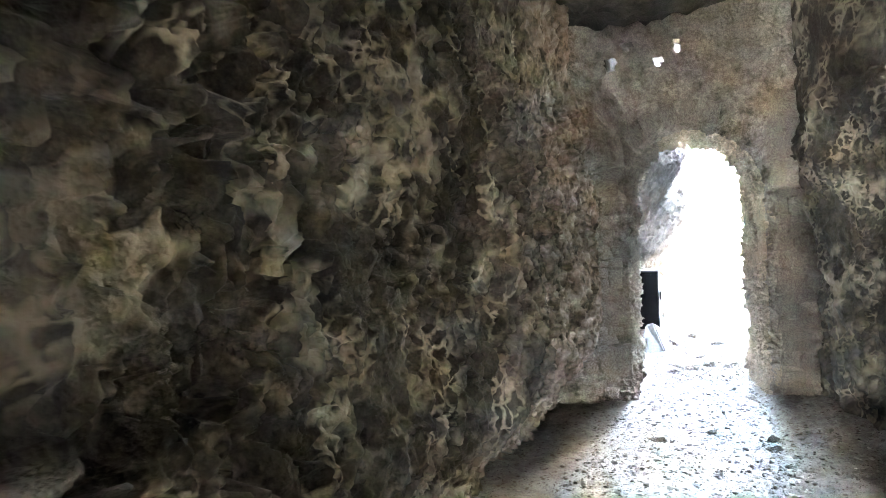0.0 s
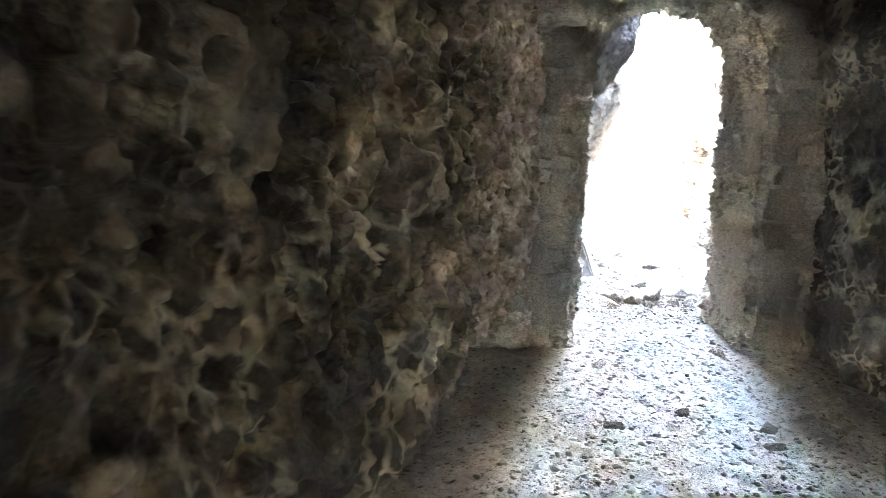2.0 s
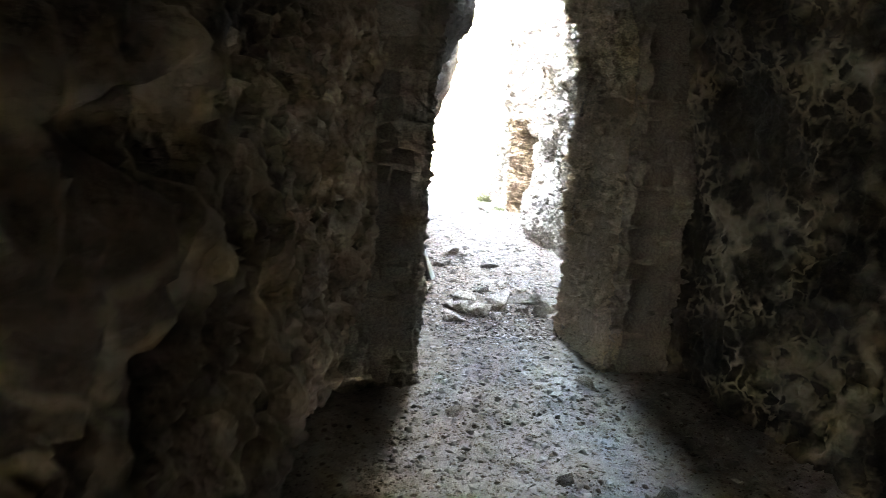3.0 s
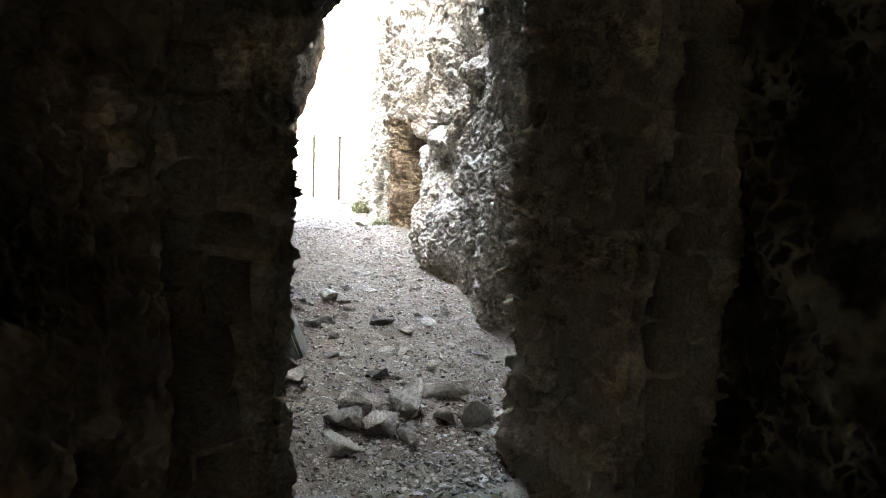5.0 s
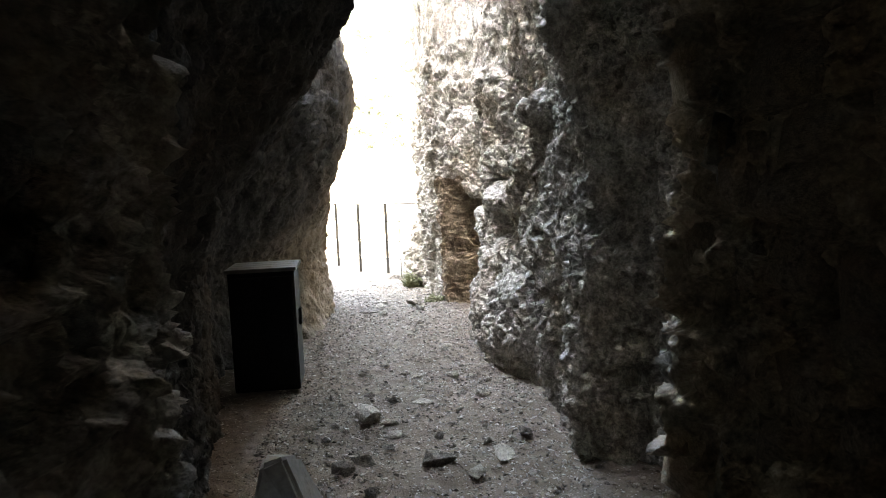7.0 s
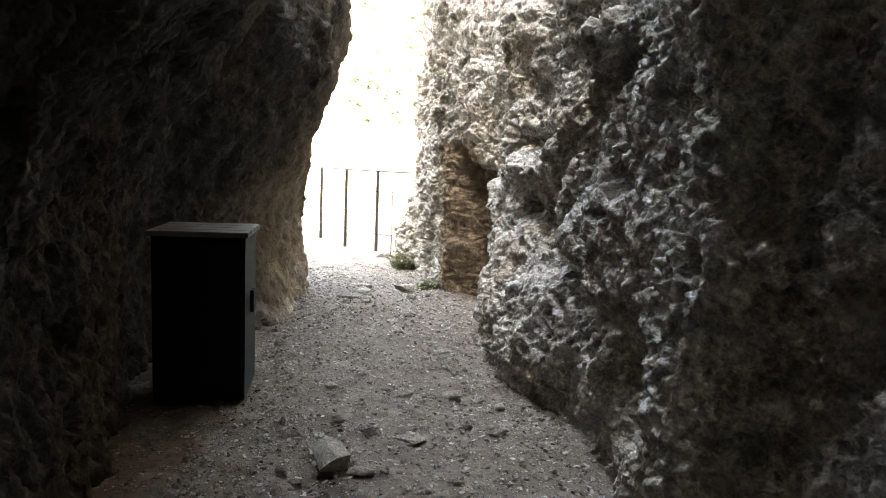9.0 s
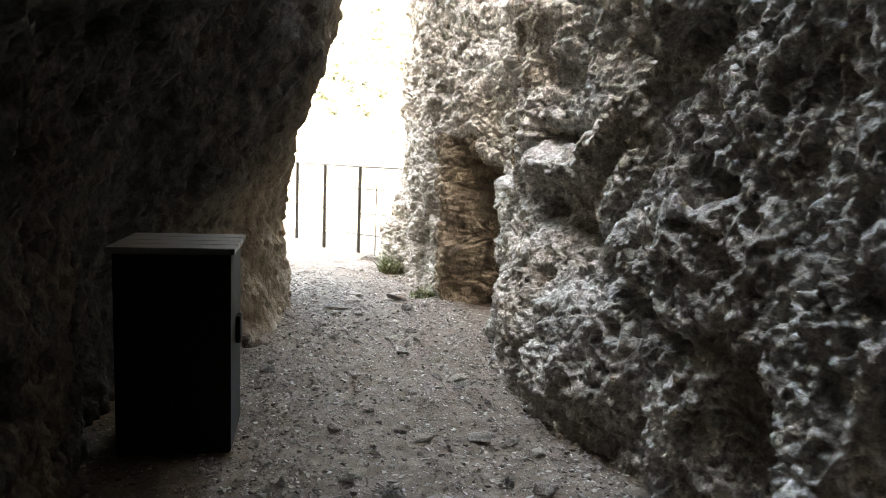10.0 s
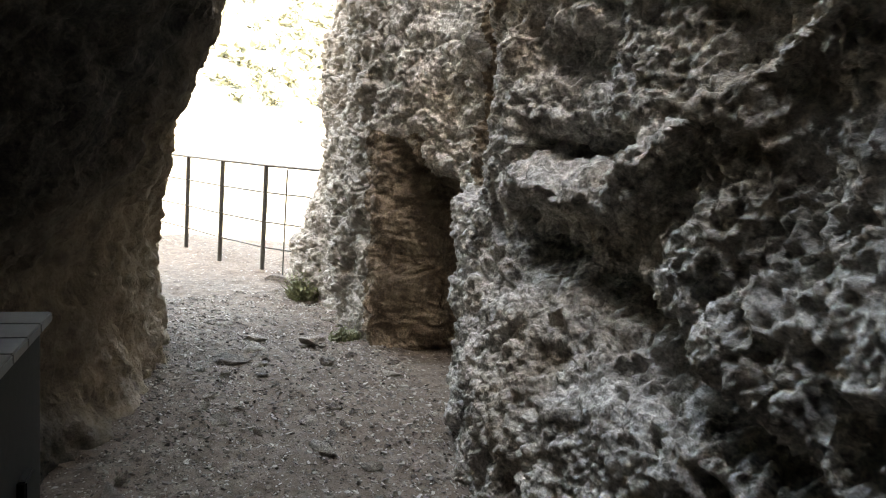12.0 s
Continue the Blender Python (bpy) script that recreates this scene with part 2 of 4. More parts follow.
MASONRY = rock_material("grey_rubble_masonry", (0.44, 0.395, 0.345), (0.29, 0.257, 0.222), (0.1, 0.089, 0.077), (0.28, 0.215, 0.175), 0.4)
# Paler, warmer copy of the masonry for the jamb that catches daylight.
LIT_REVEAL = rock_material("lit_warm_reveal_stone", (0.62, 0.53, 0.43), (0.46, 0.385, 0.3), (0.2, 0.16, 0.12), (0.36, 0.25, 0.17), 0.5)


def ground_material():
    mat, tree, bsdf = node_material("trodden_earth")
    co = coords(tree)
    broad, mid, grain = tex_noise(tree, 0.9, 4, 0.55, co), tex_noise(tree, 14, 8, 0.7, co), tex_noise(tree, 140, 4, 0.7, co)
    col = ramp(tree, mid, [(0.3, (0.045, 0.032, 0.023)), (0.5, (0.1, 0.074, 0.055)), (0.7, (0.2, 0.158, 0.125))])
    col = blend(tree, ramp(tree, broad, [(0.42, (0, 0, 0)), (0.62, (0.6, 0.6, 0.6))]), col, (0.12, 0.085, 0.062))
    split = tree.nodes.new("ShaderNodeSeparateXYZ")
    tree.links.new(co, split.inputs[0])
    dusty = tree.nodes.new("ShaderNodeMapRange")
    dusty.inputs[1].default_value, dusty.inputs[2].default_value, dusty.inputs[3].default_value, dusty.inputs[4].default_value = 5.7, 6.8, 0.85, 0.0
    tree.links.new(split.outputs[1], dusty.inputs[0])
    col = blend(tree, dusty.outputs[0], col, ramp(tree, mid, [(0.35, (0.2, 0.185, 0.165)), (0.6, (0.36, 0.34, 0.31))]))
    col = blend(tree, 0.6, col, ramp(tree, grain, [(0.3, (0.22, 0.22, 0.22)), (0.7, (0.78, 0.78, 0.78))]), "OVERLAY")
    first = relief_bump(tree, bsdf, mid, 0.6, 0.02)
    for scale, share, depth in ((75.0, 0.32, 0.008), (30.0, 0.22, 0.016)):
        chips = tree.nodes.new("ShaderNodeTexVoronoi")
        chips.inputs["Scale"].default_value = scale
        tree.links.new(co, chips.inputs["Vector"])
        split2 = tree.nodes.new("ShaderNodeSeparateColor")
        tree.links.new(chips.outputs["Color"], split2.inputs[0])
        tone = ramp(tree, split2.outputs[0], [(0.0, (0.035, 0.025, 0.018)), (0.55, (0.14, 0.107, 0.082)), (0.85, (0.27, 0.232, 0.195)), (1.0, (0.42, 0.385, 0.345))])
        lone = ramp(tree, split2.outputs[1], [(share, (1, 1, 1)), (share + 0.02, (0, 0, 0))])
        core = ramp(tree, chips.outputs["Distance"], [(0.3, (1, 1, 1)), (0.5, (0, 0, 0))])
        mask = blend(tree, 1.0, lone, core, "MULTIPLY")
        col = blend(tree, mask, col, tone)
        first = relief_bump(tree, bsdf, mask, 0.9, depth, first)
    tree.links.new(col, bsdf.inputs["Base Color"])
    bsdf.inputs["Roughness"].default_value = 0.95
    relief_bump(tree, bsdf, grain, 0.7, 0.006, first)
    return mat


GROUND = ground_material()


def slope_material():
    mat, tree, bsdf = node_material("dry_grass_slope")
    co = coords(tree)
    broad, mid = tex_noise(tree, 0.03, 6, 0.6, co), tex_noise(tree, 0.6, 8, 0.7, co)
    col = ramp(tree, mid, [(0.35, (0.1, 0.1, 0.09)), (0.55, (0.155, 0.154, 0.142)), (0.7, (0.22, 0.218, 0.203))])
    col = blend(tree, ramp(tree, broad, [(0.45, (0, 0, 0)), (0.65, (0.5, 0.5, 0.5))]), col, (0.1, 0.105, 0.07))
    tree.links.new(col, bsdf.inputs["Base Color"])
    bsdf.inputs["Roughness"].default_value = 1.0
    relief_bump(tree, bsdf, mid, 0.8, 0.4)
    return mat


SLOPE = slope_material()


def plain_material(name, colour, roughness, metallic=0.0, vary=0.25, scale=30, bump_by=0.002):
    mat, tree, bsdf = node_material(name)
    co = coords(tree)
    n = tex_noise(tree, scale, 6, 0.6, co)
    lo, hi = tuple(c * (1 - vary) for c in colour), tuple(min(1, c * (1 + vary)) for c in colour)
    tree.links.new(ramp(tree, n, [(0.3, lo), (0.7, hi)]), bsdf.inputs["Base Color"])
    bsdf.inputs["Roughness"].default_value, bsdf.inputs["Metallic"].default_value = roughness, metallic
    relief_bump(tree, bsdf, n, 0.4, bump_by)
    return mat


BLACK_PAINT = plain_material("black_painted_boards", (0.005, 0.005, 0.0052), 0.95)
BLACK_PAINT.node_tree.nodes["Principled BSDF"].inputs["Specular IOR Level"].default_value = 0.15
GREY_TOP = plain_material("weathered_grey_board", (0.065, 0.063, 0.06), 0.7, vary=0.2, scale=18)
POST_STEEL = plain_material("dark_rusted_steel", (0.06, 0.055, 0.05), 0.6, 0.4)

# ---- ground ----
def stretched(lo, hi, step, far_lo, far_hi):
    inner = np.arange(lo, hi + step / 2, step)
    def out(edge, far):
        d, s, r = [], step, 0.0
        while r < abs(far - edge):
            s *= 1.12
            r += s
            d.append(r)
        return np.array(d)
    return np.concatenate([lo - out(lo, far_lo)[::-1], inner, hi + out(hi, far_hi)])


def terrain(x, y):
    """Height of the land: the trodden floor, the ledge, the drop to the valley and the hill across it."""
    floor = -0.03 + 0.02 * np.sin(x * 1.3 + y * 0.7)
    out = (y - 17.3) * 0.75 + (x - 6.4) * 0.6        # metres past the railing
    drop = -22 * smooth(0.1, 34, out)
    far = np.hypot(x - 6, y - 16)
    bearing = np.arctan2(x - 6, np.maximum(y - 16, 1e-3))
    rise = smooth(55, 330, far) * smooth(-0.02, 0.3, (y - 16) / np.maximum(far, 1)) * (95 + 22 * np.sin(bearing * 5 + 1))
    return floor + drop + rise


gx, gy = stretched(-0.2, 6.3, 0.026, -500, 700), stretched(3.0, 15.2, 0.026, -250, 900)
X, Y = np.meshgrid(gx, gy, indexing="ij")
pts = np.stack([X.ravel(), Y.ravel(), 0 * X.ravel()], 1)
H = terrain(pts[:, 0], pts[:, 1])
near = smooth(40, 15, np.hypot(pts[:, 0] - 3, pts[:, 1] - 8))
H += near * (0.035 * fractal(pts * 1.6, 3, 40) + 0.012 * fractal(pts * 11, 3, 44))
peb1, peb2, pebw = cells(pts / 0.055 + (0, 0, 0.5), 12)
H += near * 0.014 * smooth(0.42, 0.15, peb1) * (pebw > 0.55)
H += (1 - near) * 1.6 * fractal(pts * 0.05, 4, 50)
G = np.stack([pts[:, 0], pts[:, 1], H], 1)
def ground_height(x, y):
    """Height of the finished ground between its nodes."""
    h = H.reshape(len(gx), len(gy))
    i = np.clip(np.searchsorted(gx, x) - 1, 0, len(gx) - 2)
    j = np.clip(np.searchsorted(gy, y) - 1, 0, len(gy) - 2)
    u, v = (x - gx[i]) / (gx[i + 1] - gx[i]), (y - gy[j]) / (gy[j + 1] - gy[j])
    return (h[i, j] * (1 - u) + h[i + 1, j] * u) * (1 - v) + (h[i, j + 1] * (1 - u) + h[i + 1, j + 1] * u) * v


ground = tagged(mesh_object("ground", G, grid_faces(len(gx), len(gy)), GROUND), "trodden earth and gravel ground running out to a scrubby hillside", "ground", kind="structure")


ground.data.materials.append(SLOPE)
quads = grid_faces(len(gx), len(gy))
centre = G[quads[:, 0]]
ground.data.polygons.foreach_set("material_index", (np.hypot(centre[:, 0] - 4, centre[:, 1] - 10) > 24).astype(np.int32))

# ---- rock faces of the passage ----
def right_shape(p):
    y, z = p[:, 1], p[:, 2]
    d = 0.11 * fractal(p * (0.9, 0.9, 0.7), 3, 3) + 0.05 * fractal(p * 3.1, 3, 8)
    y = y + 0.05 * vnoise(p * 5, 11)
    z = z + 0.04 * vnoise(p * 5, 12)
    d += 0.27 * bump(y, z, 10.25, 0.10, 0.72, 0.66, 2.0)              # low boulder at the foot
    d -= 0.50 * smooth(11.5, 12.0, y) * smooth(12.52, 12.36, y) * smooth(1.45, 1.15, z + 0.5 * (12.3 - y))   # niche beside the outer block
    d += 0.30 * bump(y, z, 14.4, 0.20, 0.45, 0.75, 1.6)
    d -= 0.26 * crack(y, z, 11.55, 1.25, 11.45, 3.4, 0.13)            # cleft above it
    d -= 0.20 * crack(y, z, 10.55, 0.97, 10.05, 0.92, 0.07)           # crevice over the boulder
    d -= 0.20 * crack(y, z, 10.05, 0.92, 9.0, 0.60, 0.07)
    d += 0.16 * bump(y, z, 10.35, 1.22, 0.42, 0.09, 1.4)              # ledge
    d -= 0.20 * crack(y, z, 10.75, 1.40, 10.15, 1.42, 0.06)
    d += 0.15 * crack(y, z, 9.95, 1.35, 9.15, 1.85, 0.10)             # slanting rib
    d -= 0.16 * bump(y, z, 9.62, 1.80, 0.20, 0.20, 1.5)
    d -= 0.05 * crack(y, z, 9.45, 1.38, 8.95, 1.72, 0.08)
    d -= 0.20 * bump(y, z, 8.88, 1.20, 0.10, 0.075, 2.0)              # holes
    d -= 0.16 * bump(y, z, 9.06, 0.83, 0.05, 0.08, 2.0)
    d -= 0.10 * bump(y, z, 10.55, 1.78, 0.22, 0.13, 1.5)
    d -= 0.22 * bump(y, z, 8.62, 0.42, 0.16, 0.22, 1.5)
    d += 0.08 * bump(y, z, 12.9, 1.2, 0.6, 1.8, 1.5)
    d -= 0.36 * smooth(8.16, 8.02, y + 0.05 * vnoise(p * 3, 13)) * smooth(6.75, 7.2, y)           # set back behind the door wall
    return d


def ridged(p, seed):
    return 1 - 2 * np.abs(vnoise(p, seed))


def holes(p, size, seed, share):
    """Round hollows with a crisp rim: 1 inside, 0 outside; share of the cells have one."""
    q = p / size
    q = q + 0.3 * np.stack([vnoise(q * 1.3 + 5, seed + 30), vnoise(q * 1.3 + 13, seed + 31), vnoise(q * 1.3 + 23, seed + 32)], 1)
    f1, f2, who = cells(q, seed)
    return smooth(0.25 + 0.3 * who, 0.10 + 0.2 * who, f1) * (who > 1 - share)


def shards(p, size, seed):
    """Angular broken steps: each cell stands a little forward or back of its neighbours, and tilts."""
    q = p / size
    q = q + 0.25 * np.stack([vnoise(q * 1.7 + 2, seed + 40), vnoise(q * 1.7 + 9, seed + 41), vnoise(q * 1.7 + 17, seed + 42)], 1)
    f1, f2, who = cells(q, seed)
    return (who - 0.5) * smooth(0.0, 0.12, f2 - f1) - 0.25 * smooth(0.1, 0.0, f2 - f1)


def tafoni(p, coarse, fine, seed):
    """Big hollows, broken steps, honeycomb and crumbly grain, in patches."""
    patch = smooth(-0.3, 0.3, vnoise(p * 1.4, seed))
    slant = np.stack([p[:, 0], p[:, 1] * 0.9 + p[:, 2] * 0.45, p[:, 2] * 1.25 - p[:, 1] * 0.35], 1)
    flaky = smooth(9.7, 10.4, p[:, 1] + 0.5 * vnoise(p * 2.5, seed + 12))
    d = -coarse * holes(p * (1, 1, 0.85), 0.22, seed + 1, 0.35) * (0.1 + 0.9 * patch)
    d += (0.022 + 0.035 * flaky) * shards(slant, 0.30, seed + 10) + (0.016 + 0.018 * flaky) * shards(slant, 0.11, seed + 11)
    d -= (1 - flaky) * 0.09 * holes(p * (1, 1, 0.9), 0.12, seed + 21, 0.6) * (0.3 + 0.7 * patch)
    q = slant + 0.04 * np.stack([vnoise(p * 11, seed + 7), vnoise(p * 11, seed + 8), vnoise(p * 11, seed + 9)], 1)
    bare = 1 - 0.75 * smooth(11.5, 11.9, p[:, 1]) * smooth(12.75, 12.5, p[:, 1])      # smooth back of the niche
    d += flaky * bare * (0.010 * ridged(q * (9, 7, 20), seed + 13) + 0.007 * ridged(q * (21, 15, 44), seed + 14) + 0.018 * shards(slant * (1, 0.7, 1.5), 0.055, seed + 15))
    d -= (0.25 + 0.75 * (1 - flaky)) * 0.055 * holes(p, 0.062, seed + 22, 0.7) * (0.25 + 0.75 * smooth(-0.25, 0.25, vnoise(p * 2.7, seed + 23)))
    d -= (1 - 0.85 * flaky) * fine * (1.7 * comb(p * (1, 1, 0.8), 0.075, seed + 2, 0.22) * (1 - 0.5 * patch) + 1.3 * holes(p, 0.036, seed + 3, 0.75) * (0.35 + 0.65 * patch))
    return d + 0.010 * ridged(p * (12, 12, 15), seed + 5) + 0.007 * ridged(p * 37, seed + 16) + 0.004 * fractal(p * 28, 2, seed + 6, 0.75)


RIGHT_LINE = [(2.84, 6.36), (3.42, 7.1), (3.88, 7.85), (4.14, 8.42), (4.56, 9.2), (4.9, 9.8), (5.15, 10.4), (5.33, 11.0), (5.62, 11.55), (5.78, 12.0), (5.74, 12.4), (5.95, 13.1), (6.2, 13.8), (6.6, 14.7), (7.6, 15.1), (11, 15.6), (20, 17)]
passage_wall_right = tagged(rock_wall("wall_east", RIGHT_LINE, ladder((-0.25, 2.3, 0.0098), (2.3, 3.0, 0.022), (3.0, 7.2, 0.12)),
    lambda x, y: 0.005 if 12.2 < y < 12.62 else 0.0035 if 7.95 < y < 8.2 else 0.0075 if 7.2 < y < 12.9 else 0.012 if y < 14.4 else 0.12, True, right_shape,
    lambda p: tafoni(p, 0.06, 0.022, 60), ROCK_PASSAGE), "grey-brown limestone rock face pitted with weathering hollows", "rock wall", kind="structure")


def ochre_shade_patches(ob):
    """Iron-stained rock in the niche and along the cleft above it, darkened for their shade."""
    ob.data.materials.append(ROCK_OCHRE_SHADED)
    n = len(ob.data.polygons)
    c, old = np.empty(n * 3, np.float32), np.zeros(n, np.int32)
    ob.data.polygons.foreach_get("center", c)
    c = c.reshape(-1, 3).astype(float)
    y, z = c[:, 1] + 0.10 * vnoise(c * 5, 201), c[:, 2] + 0.12 * vnoise(c * 4, 202)
    inside = (y > 11.75 + 0.3 * z) & (y < 12.62) & (z < 1.45) & (c[:, 0] < 8)
    inside |= (np.abs(y - (11.62 - 0.05 * z)) < 0.13) & (z > 1.2) & (c[:, 0] < 8)
    old[inside] = len(ob.data.materials) - 1
    ob.data.polygons.foreach_set("material_index", old)


ochre_shade_patches(passage_wall_right)


def left_shape(p):
    y, z = p[:, 1], p[:, 2]
    d = 0.14 * fractal(p * (0.9, 0.9, 0.7), 3, 23) + 0.05 * fractal(p * 3.1, 3, 28)
    d += 0.42 * bump(y, z, 11.9, 2.3, 0.75, 0.95, 1.6)               # overhanging bulge
    d -= 0.2 * bump(y, z, 11.7, 0.5, 0.7, 0.5, 1.4)
    d += 0.95 * smooth(0.85, 2.6, z) * smooth(7.3, 8.8, y) * smooth(11.6, 10.4, y)     # the face leans out over the path
    d -= (0.06 + 0.28 * smooth(8.3, 9.8, y)) * np.maximum(z - 2.6 - 0.5 * smooth(7.8, 9.0, y), 0)                     # and falls back above its lip, unseen, to let sky light down
    return d


LEFT_LINE = [(1.82, 6.60), (1.98, 7.3), (2.10, 8.4), (2.36, 9.4), (2.56, 10.25), (2.86, 11.05), (3.48, 11.45), (4.02, 12.15), (4.38, 12.9), (4.5, 13.4), (4.2, 14.1), (2.4, 15.0), (-3, 16), (-12, 17)]
# Carried up to 10 m, out of view, to keep the sun off the path.
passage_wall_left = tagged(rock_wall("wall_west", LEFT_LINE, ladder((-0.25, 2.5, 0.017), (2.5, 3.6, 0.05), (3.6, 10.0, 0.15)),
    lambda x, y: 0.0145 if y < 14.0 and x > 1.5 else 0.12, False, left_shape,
    lambda p: 0.65 * tafoni(p, 0.06, 0.025, 80), ROCK_LEFT), "shade-darkened limestone rock face with an overhanging bulge", "rock wall", kind="structure")


# ---- chamber rock ----
def chamber_left_shape(p):
    y, z = p[:, 1], p[:, 2]
    return (0.10 * fractal(p * 0.9, 3, 33) + 0.04 * fractal(p * 3.3, 3, 36)
            - 0.35 * smooth(0.55, 0.0, z) - 0.1 * smooth(1.8, 3.2, z))


def honeycomb(p):
    """Thin-ribbed cells drawn out upwards: a hand wide near the cave mouth, thumb-wide further in, dying out in patches."""
    near = smooth(2.6, 1.7, p[:, 1])
    patch = smooth(-0.35, 0.25, vnoise(p * (1.7, 1.7, 1.1), 106))
    net = smooth(-0.2, 0.25, vnoise(p * (2.3, 2.3, 1.0), 111))
    d = -0.15 * near * comb(p * (1, 1, 0.8), 0.22, 101, 0.26, 0.6, 0.10)
    d -= 0.085 * (0.25 + 0.75 * patch) * comb(p * (1, 1, 0.6), 0.12, 102, 0.26, 0.6, 0.09)
    d -= 0.055 * (0.25 + 0.75 * net) * comb(p * (1, 1, 0.62), 0.065, 109, 0.28, 0.6, 0.10)
    d -= (0.05 + 0.05 * near) * holes(p * (1, 1, 0.6), 0.085, 107, 0.7) * (0.3 + 0.7 * patch)
    d -= 0.022 * holes(p * (1, 1, 0.8) + 3, 0.042, 108, 0.7)
    d += 0.035 * shards(p * (1, 1, 0.6), 0.45, 112) + 0.016 * ridged(p * (11, 11, 5), 113) + 0.009 * ridged(p * (24, 24, 13), 114)
    return d + 0.006 * ridged(p * 30, 105) + 0.004 * fractal(p * 24, 2, 104, 0.7)


CHAMBER_LEFT = [(-0.9, -2.6), (-0.75, -1.0), (-0.6, 0.6), (-0.42, 1.6), (-0.28, 2.3), (0.05, 2.95), (0.36, 3.6), (0.62, 4.25), (0.93, 5.0), (1.22, 5.75), (1.36, 6.3)]
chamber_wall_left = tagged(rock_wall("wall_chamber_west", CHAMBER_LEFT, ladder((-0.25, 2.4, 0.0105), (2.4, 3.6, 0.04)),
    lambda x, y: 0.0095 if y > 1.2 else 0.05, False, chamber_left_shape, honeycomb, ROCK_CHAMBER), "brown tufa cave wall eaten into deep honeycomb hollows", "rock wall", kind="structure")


def chamber_right_shape(p):
    return 0.12 * fractal(p * 0.9, 3, 53) + 0.05 * fractal(p * 3.3, 3, 56)


CHAMBER_RIGHT = [(3.14, 6.3), (3.0, 5.55), (2.9, 5.05), (2.85, 4.2), (2.8, 2.5), (2.7, 0.0), (2.6, -1.6), (1.4, -2.7), (-0.955, -2.6)]      # leaves a narrow unseen gap in the back corner, added to light the chamber
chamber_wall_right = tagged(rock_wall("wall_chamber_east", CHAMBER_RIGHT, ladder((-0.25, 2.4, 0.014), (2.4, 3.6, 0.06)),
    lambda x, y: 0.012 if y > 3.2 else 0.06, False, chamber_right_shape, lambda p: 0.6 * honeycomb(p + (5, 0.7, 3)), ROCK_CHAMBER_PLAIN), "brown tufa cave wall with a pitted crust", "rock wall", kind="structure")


def ceiling_sheet(name, x0, x1, y0, y1, z, seed, slope, material, label, thick=1.4):
    """A rough rock roof with a lumpy top."""
    n, m = int((x1 - x0) / 0.06) + 2, int((y1 - y0) / 0.06) + 2
    x, y = np.meshgrid(np.linspace(x0, x1, n), np.linspace(y0, y1, m), indexing="ij")
    p = np.stack([x.ravel(), y.ravel(), 0 * x.ravel() + z], 1)
    low, top = p.copy(), p.copy()
    low[:, 2] += slope * (p[:, 1] - y0) + 0.2 * fractal(p * 0.9, 3, seed) - 0.1 * pits(p, 0.2, seed + 3)
    top[:, 2] += slope * (p[:, 1] - y0) + thick + 0.5 * fractal(p * 0.6, 4, seed + 5)
    k = n * m
    f = [grid_faces(n, m, 0, True), grid_faces(n, m, k)]
    for edge in (np.arange(m), (n - 1) * m + np.arange(m), np.arange(n) * m, np.arange(n) * m + m - 1):
        f.append(np.stack([edge[:-1], edge[1:], edge[1:] + k, edge[:-1] + k], 1))
    return tagged(mesh_object(name, np.vstack([low, top]), f, material), label, "ceiling", kind="structure")


ceiling_sheet("ceiling_chamber", -2.2, 4.3, -3.8, 6.7, 3.25, 140, 0.0, ROCK_LOW_BOUNCE, "dark rough rock ceiling of the cave chamber")

# Unseen roof, added to keep light off the rock beyond the doorway.
ceiling_sheet("shade_roof_passage", 2.95, 5.4, 6.75, 8.15, 3.1, 150, 0.05, ROCK_LEFT, "unseen rough rock roof added to shade the passage just beyond the doorway")


# ---- door wall with its arched opening ----
IN_L, IN_R, OUT_L, OUT_R = (1.59, 5.91), (2.70, 5.74), (1.87, 6.68), (2.87, 6.52)
FACE_IN, FACE_OUT = ((0.2, 6.12), (3.7, 5.60)), ((0.4, 7.05), (3.8, 6.40))
SPRING, CROWN, WALL_TOP = 1.70, 2.24, 3.5


def arch_line(n):
    """The opening's edge from the foot of one jamb to the other, as (u, z) with u from 0 to 1."""
    legs = int(n * 0.36)
    up = [(0.0, -0.2 + (SPRING + 0.2) * i / legs) for i in range(legs)]
    over = [(0.5 - 0.5 * math.cos(math.pi * i / (n - 2 * legs)), SPRING + (CROWN - SPRING) * math.sin(math.pi * i / (n - 2 * legs))) for i in range(n - 2 * legs)]
    down = [(1.0, SPRING - (SPRING + 0.2) * i / legs) for i in range(legs + 1)]
    return np.array(up + over + down)


INNER, DEEP, OUTER = 44, 84, 26


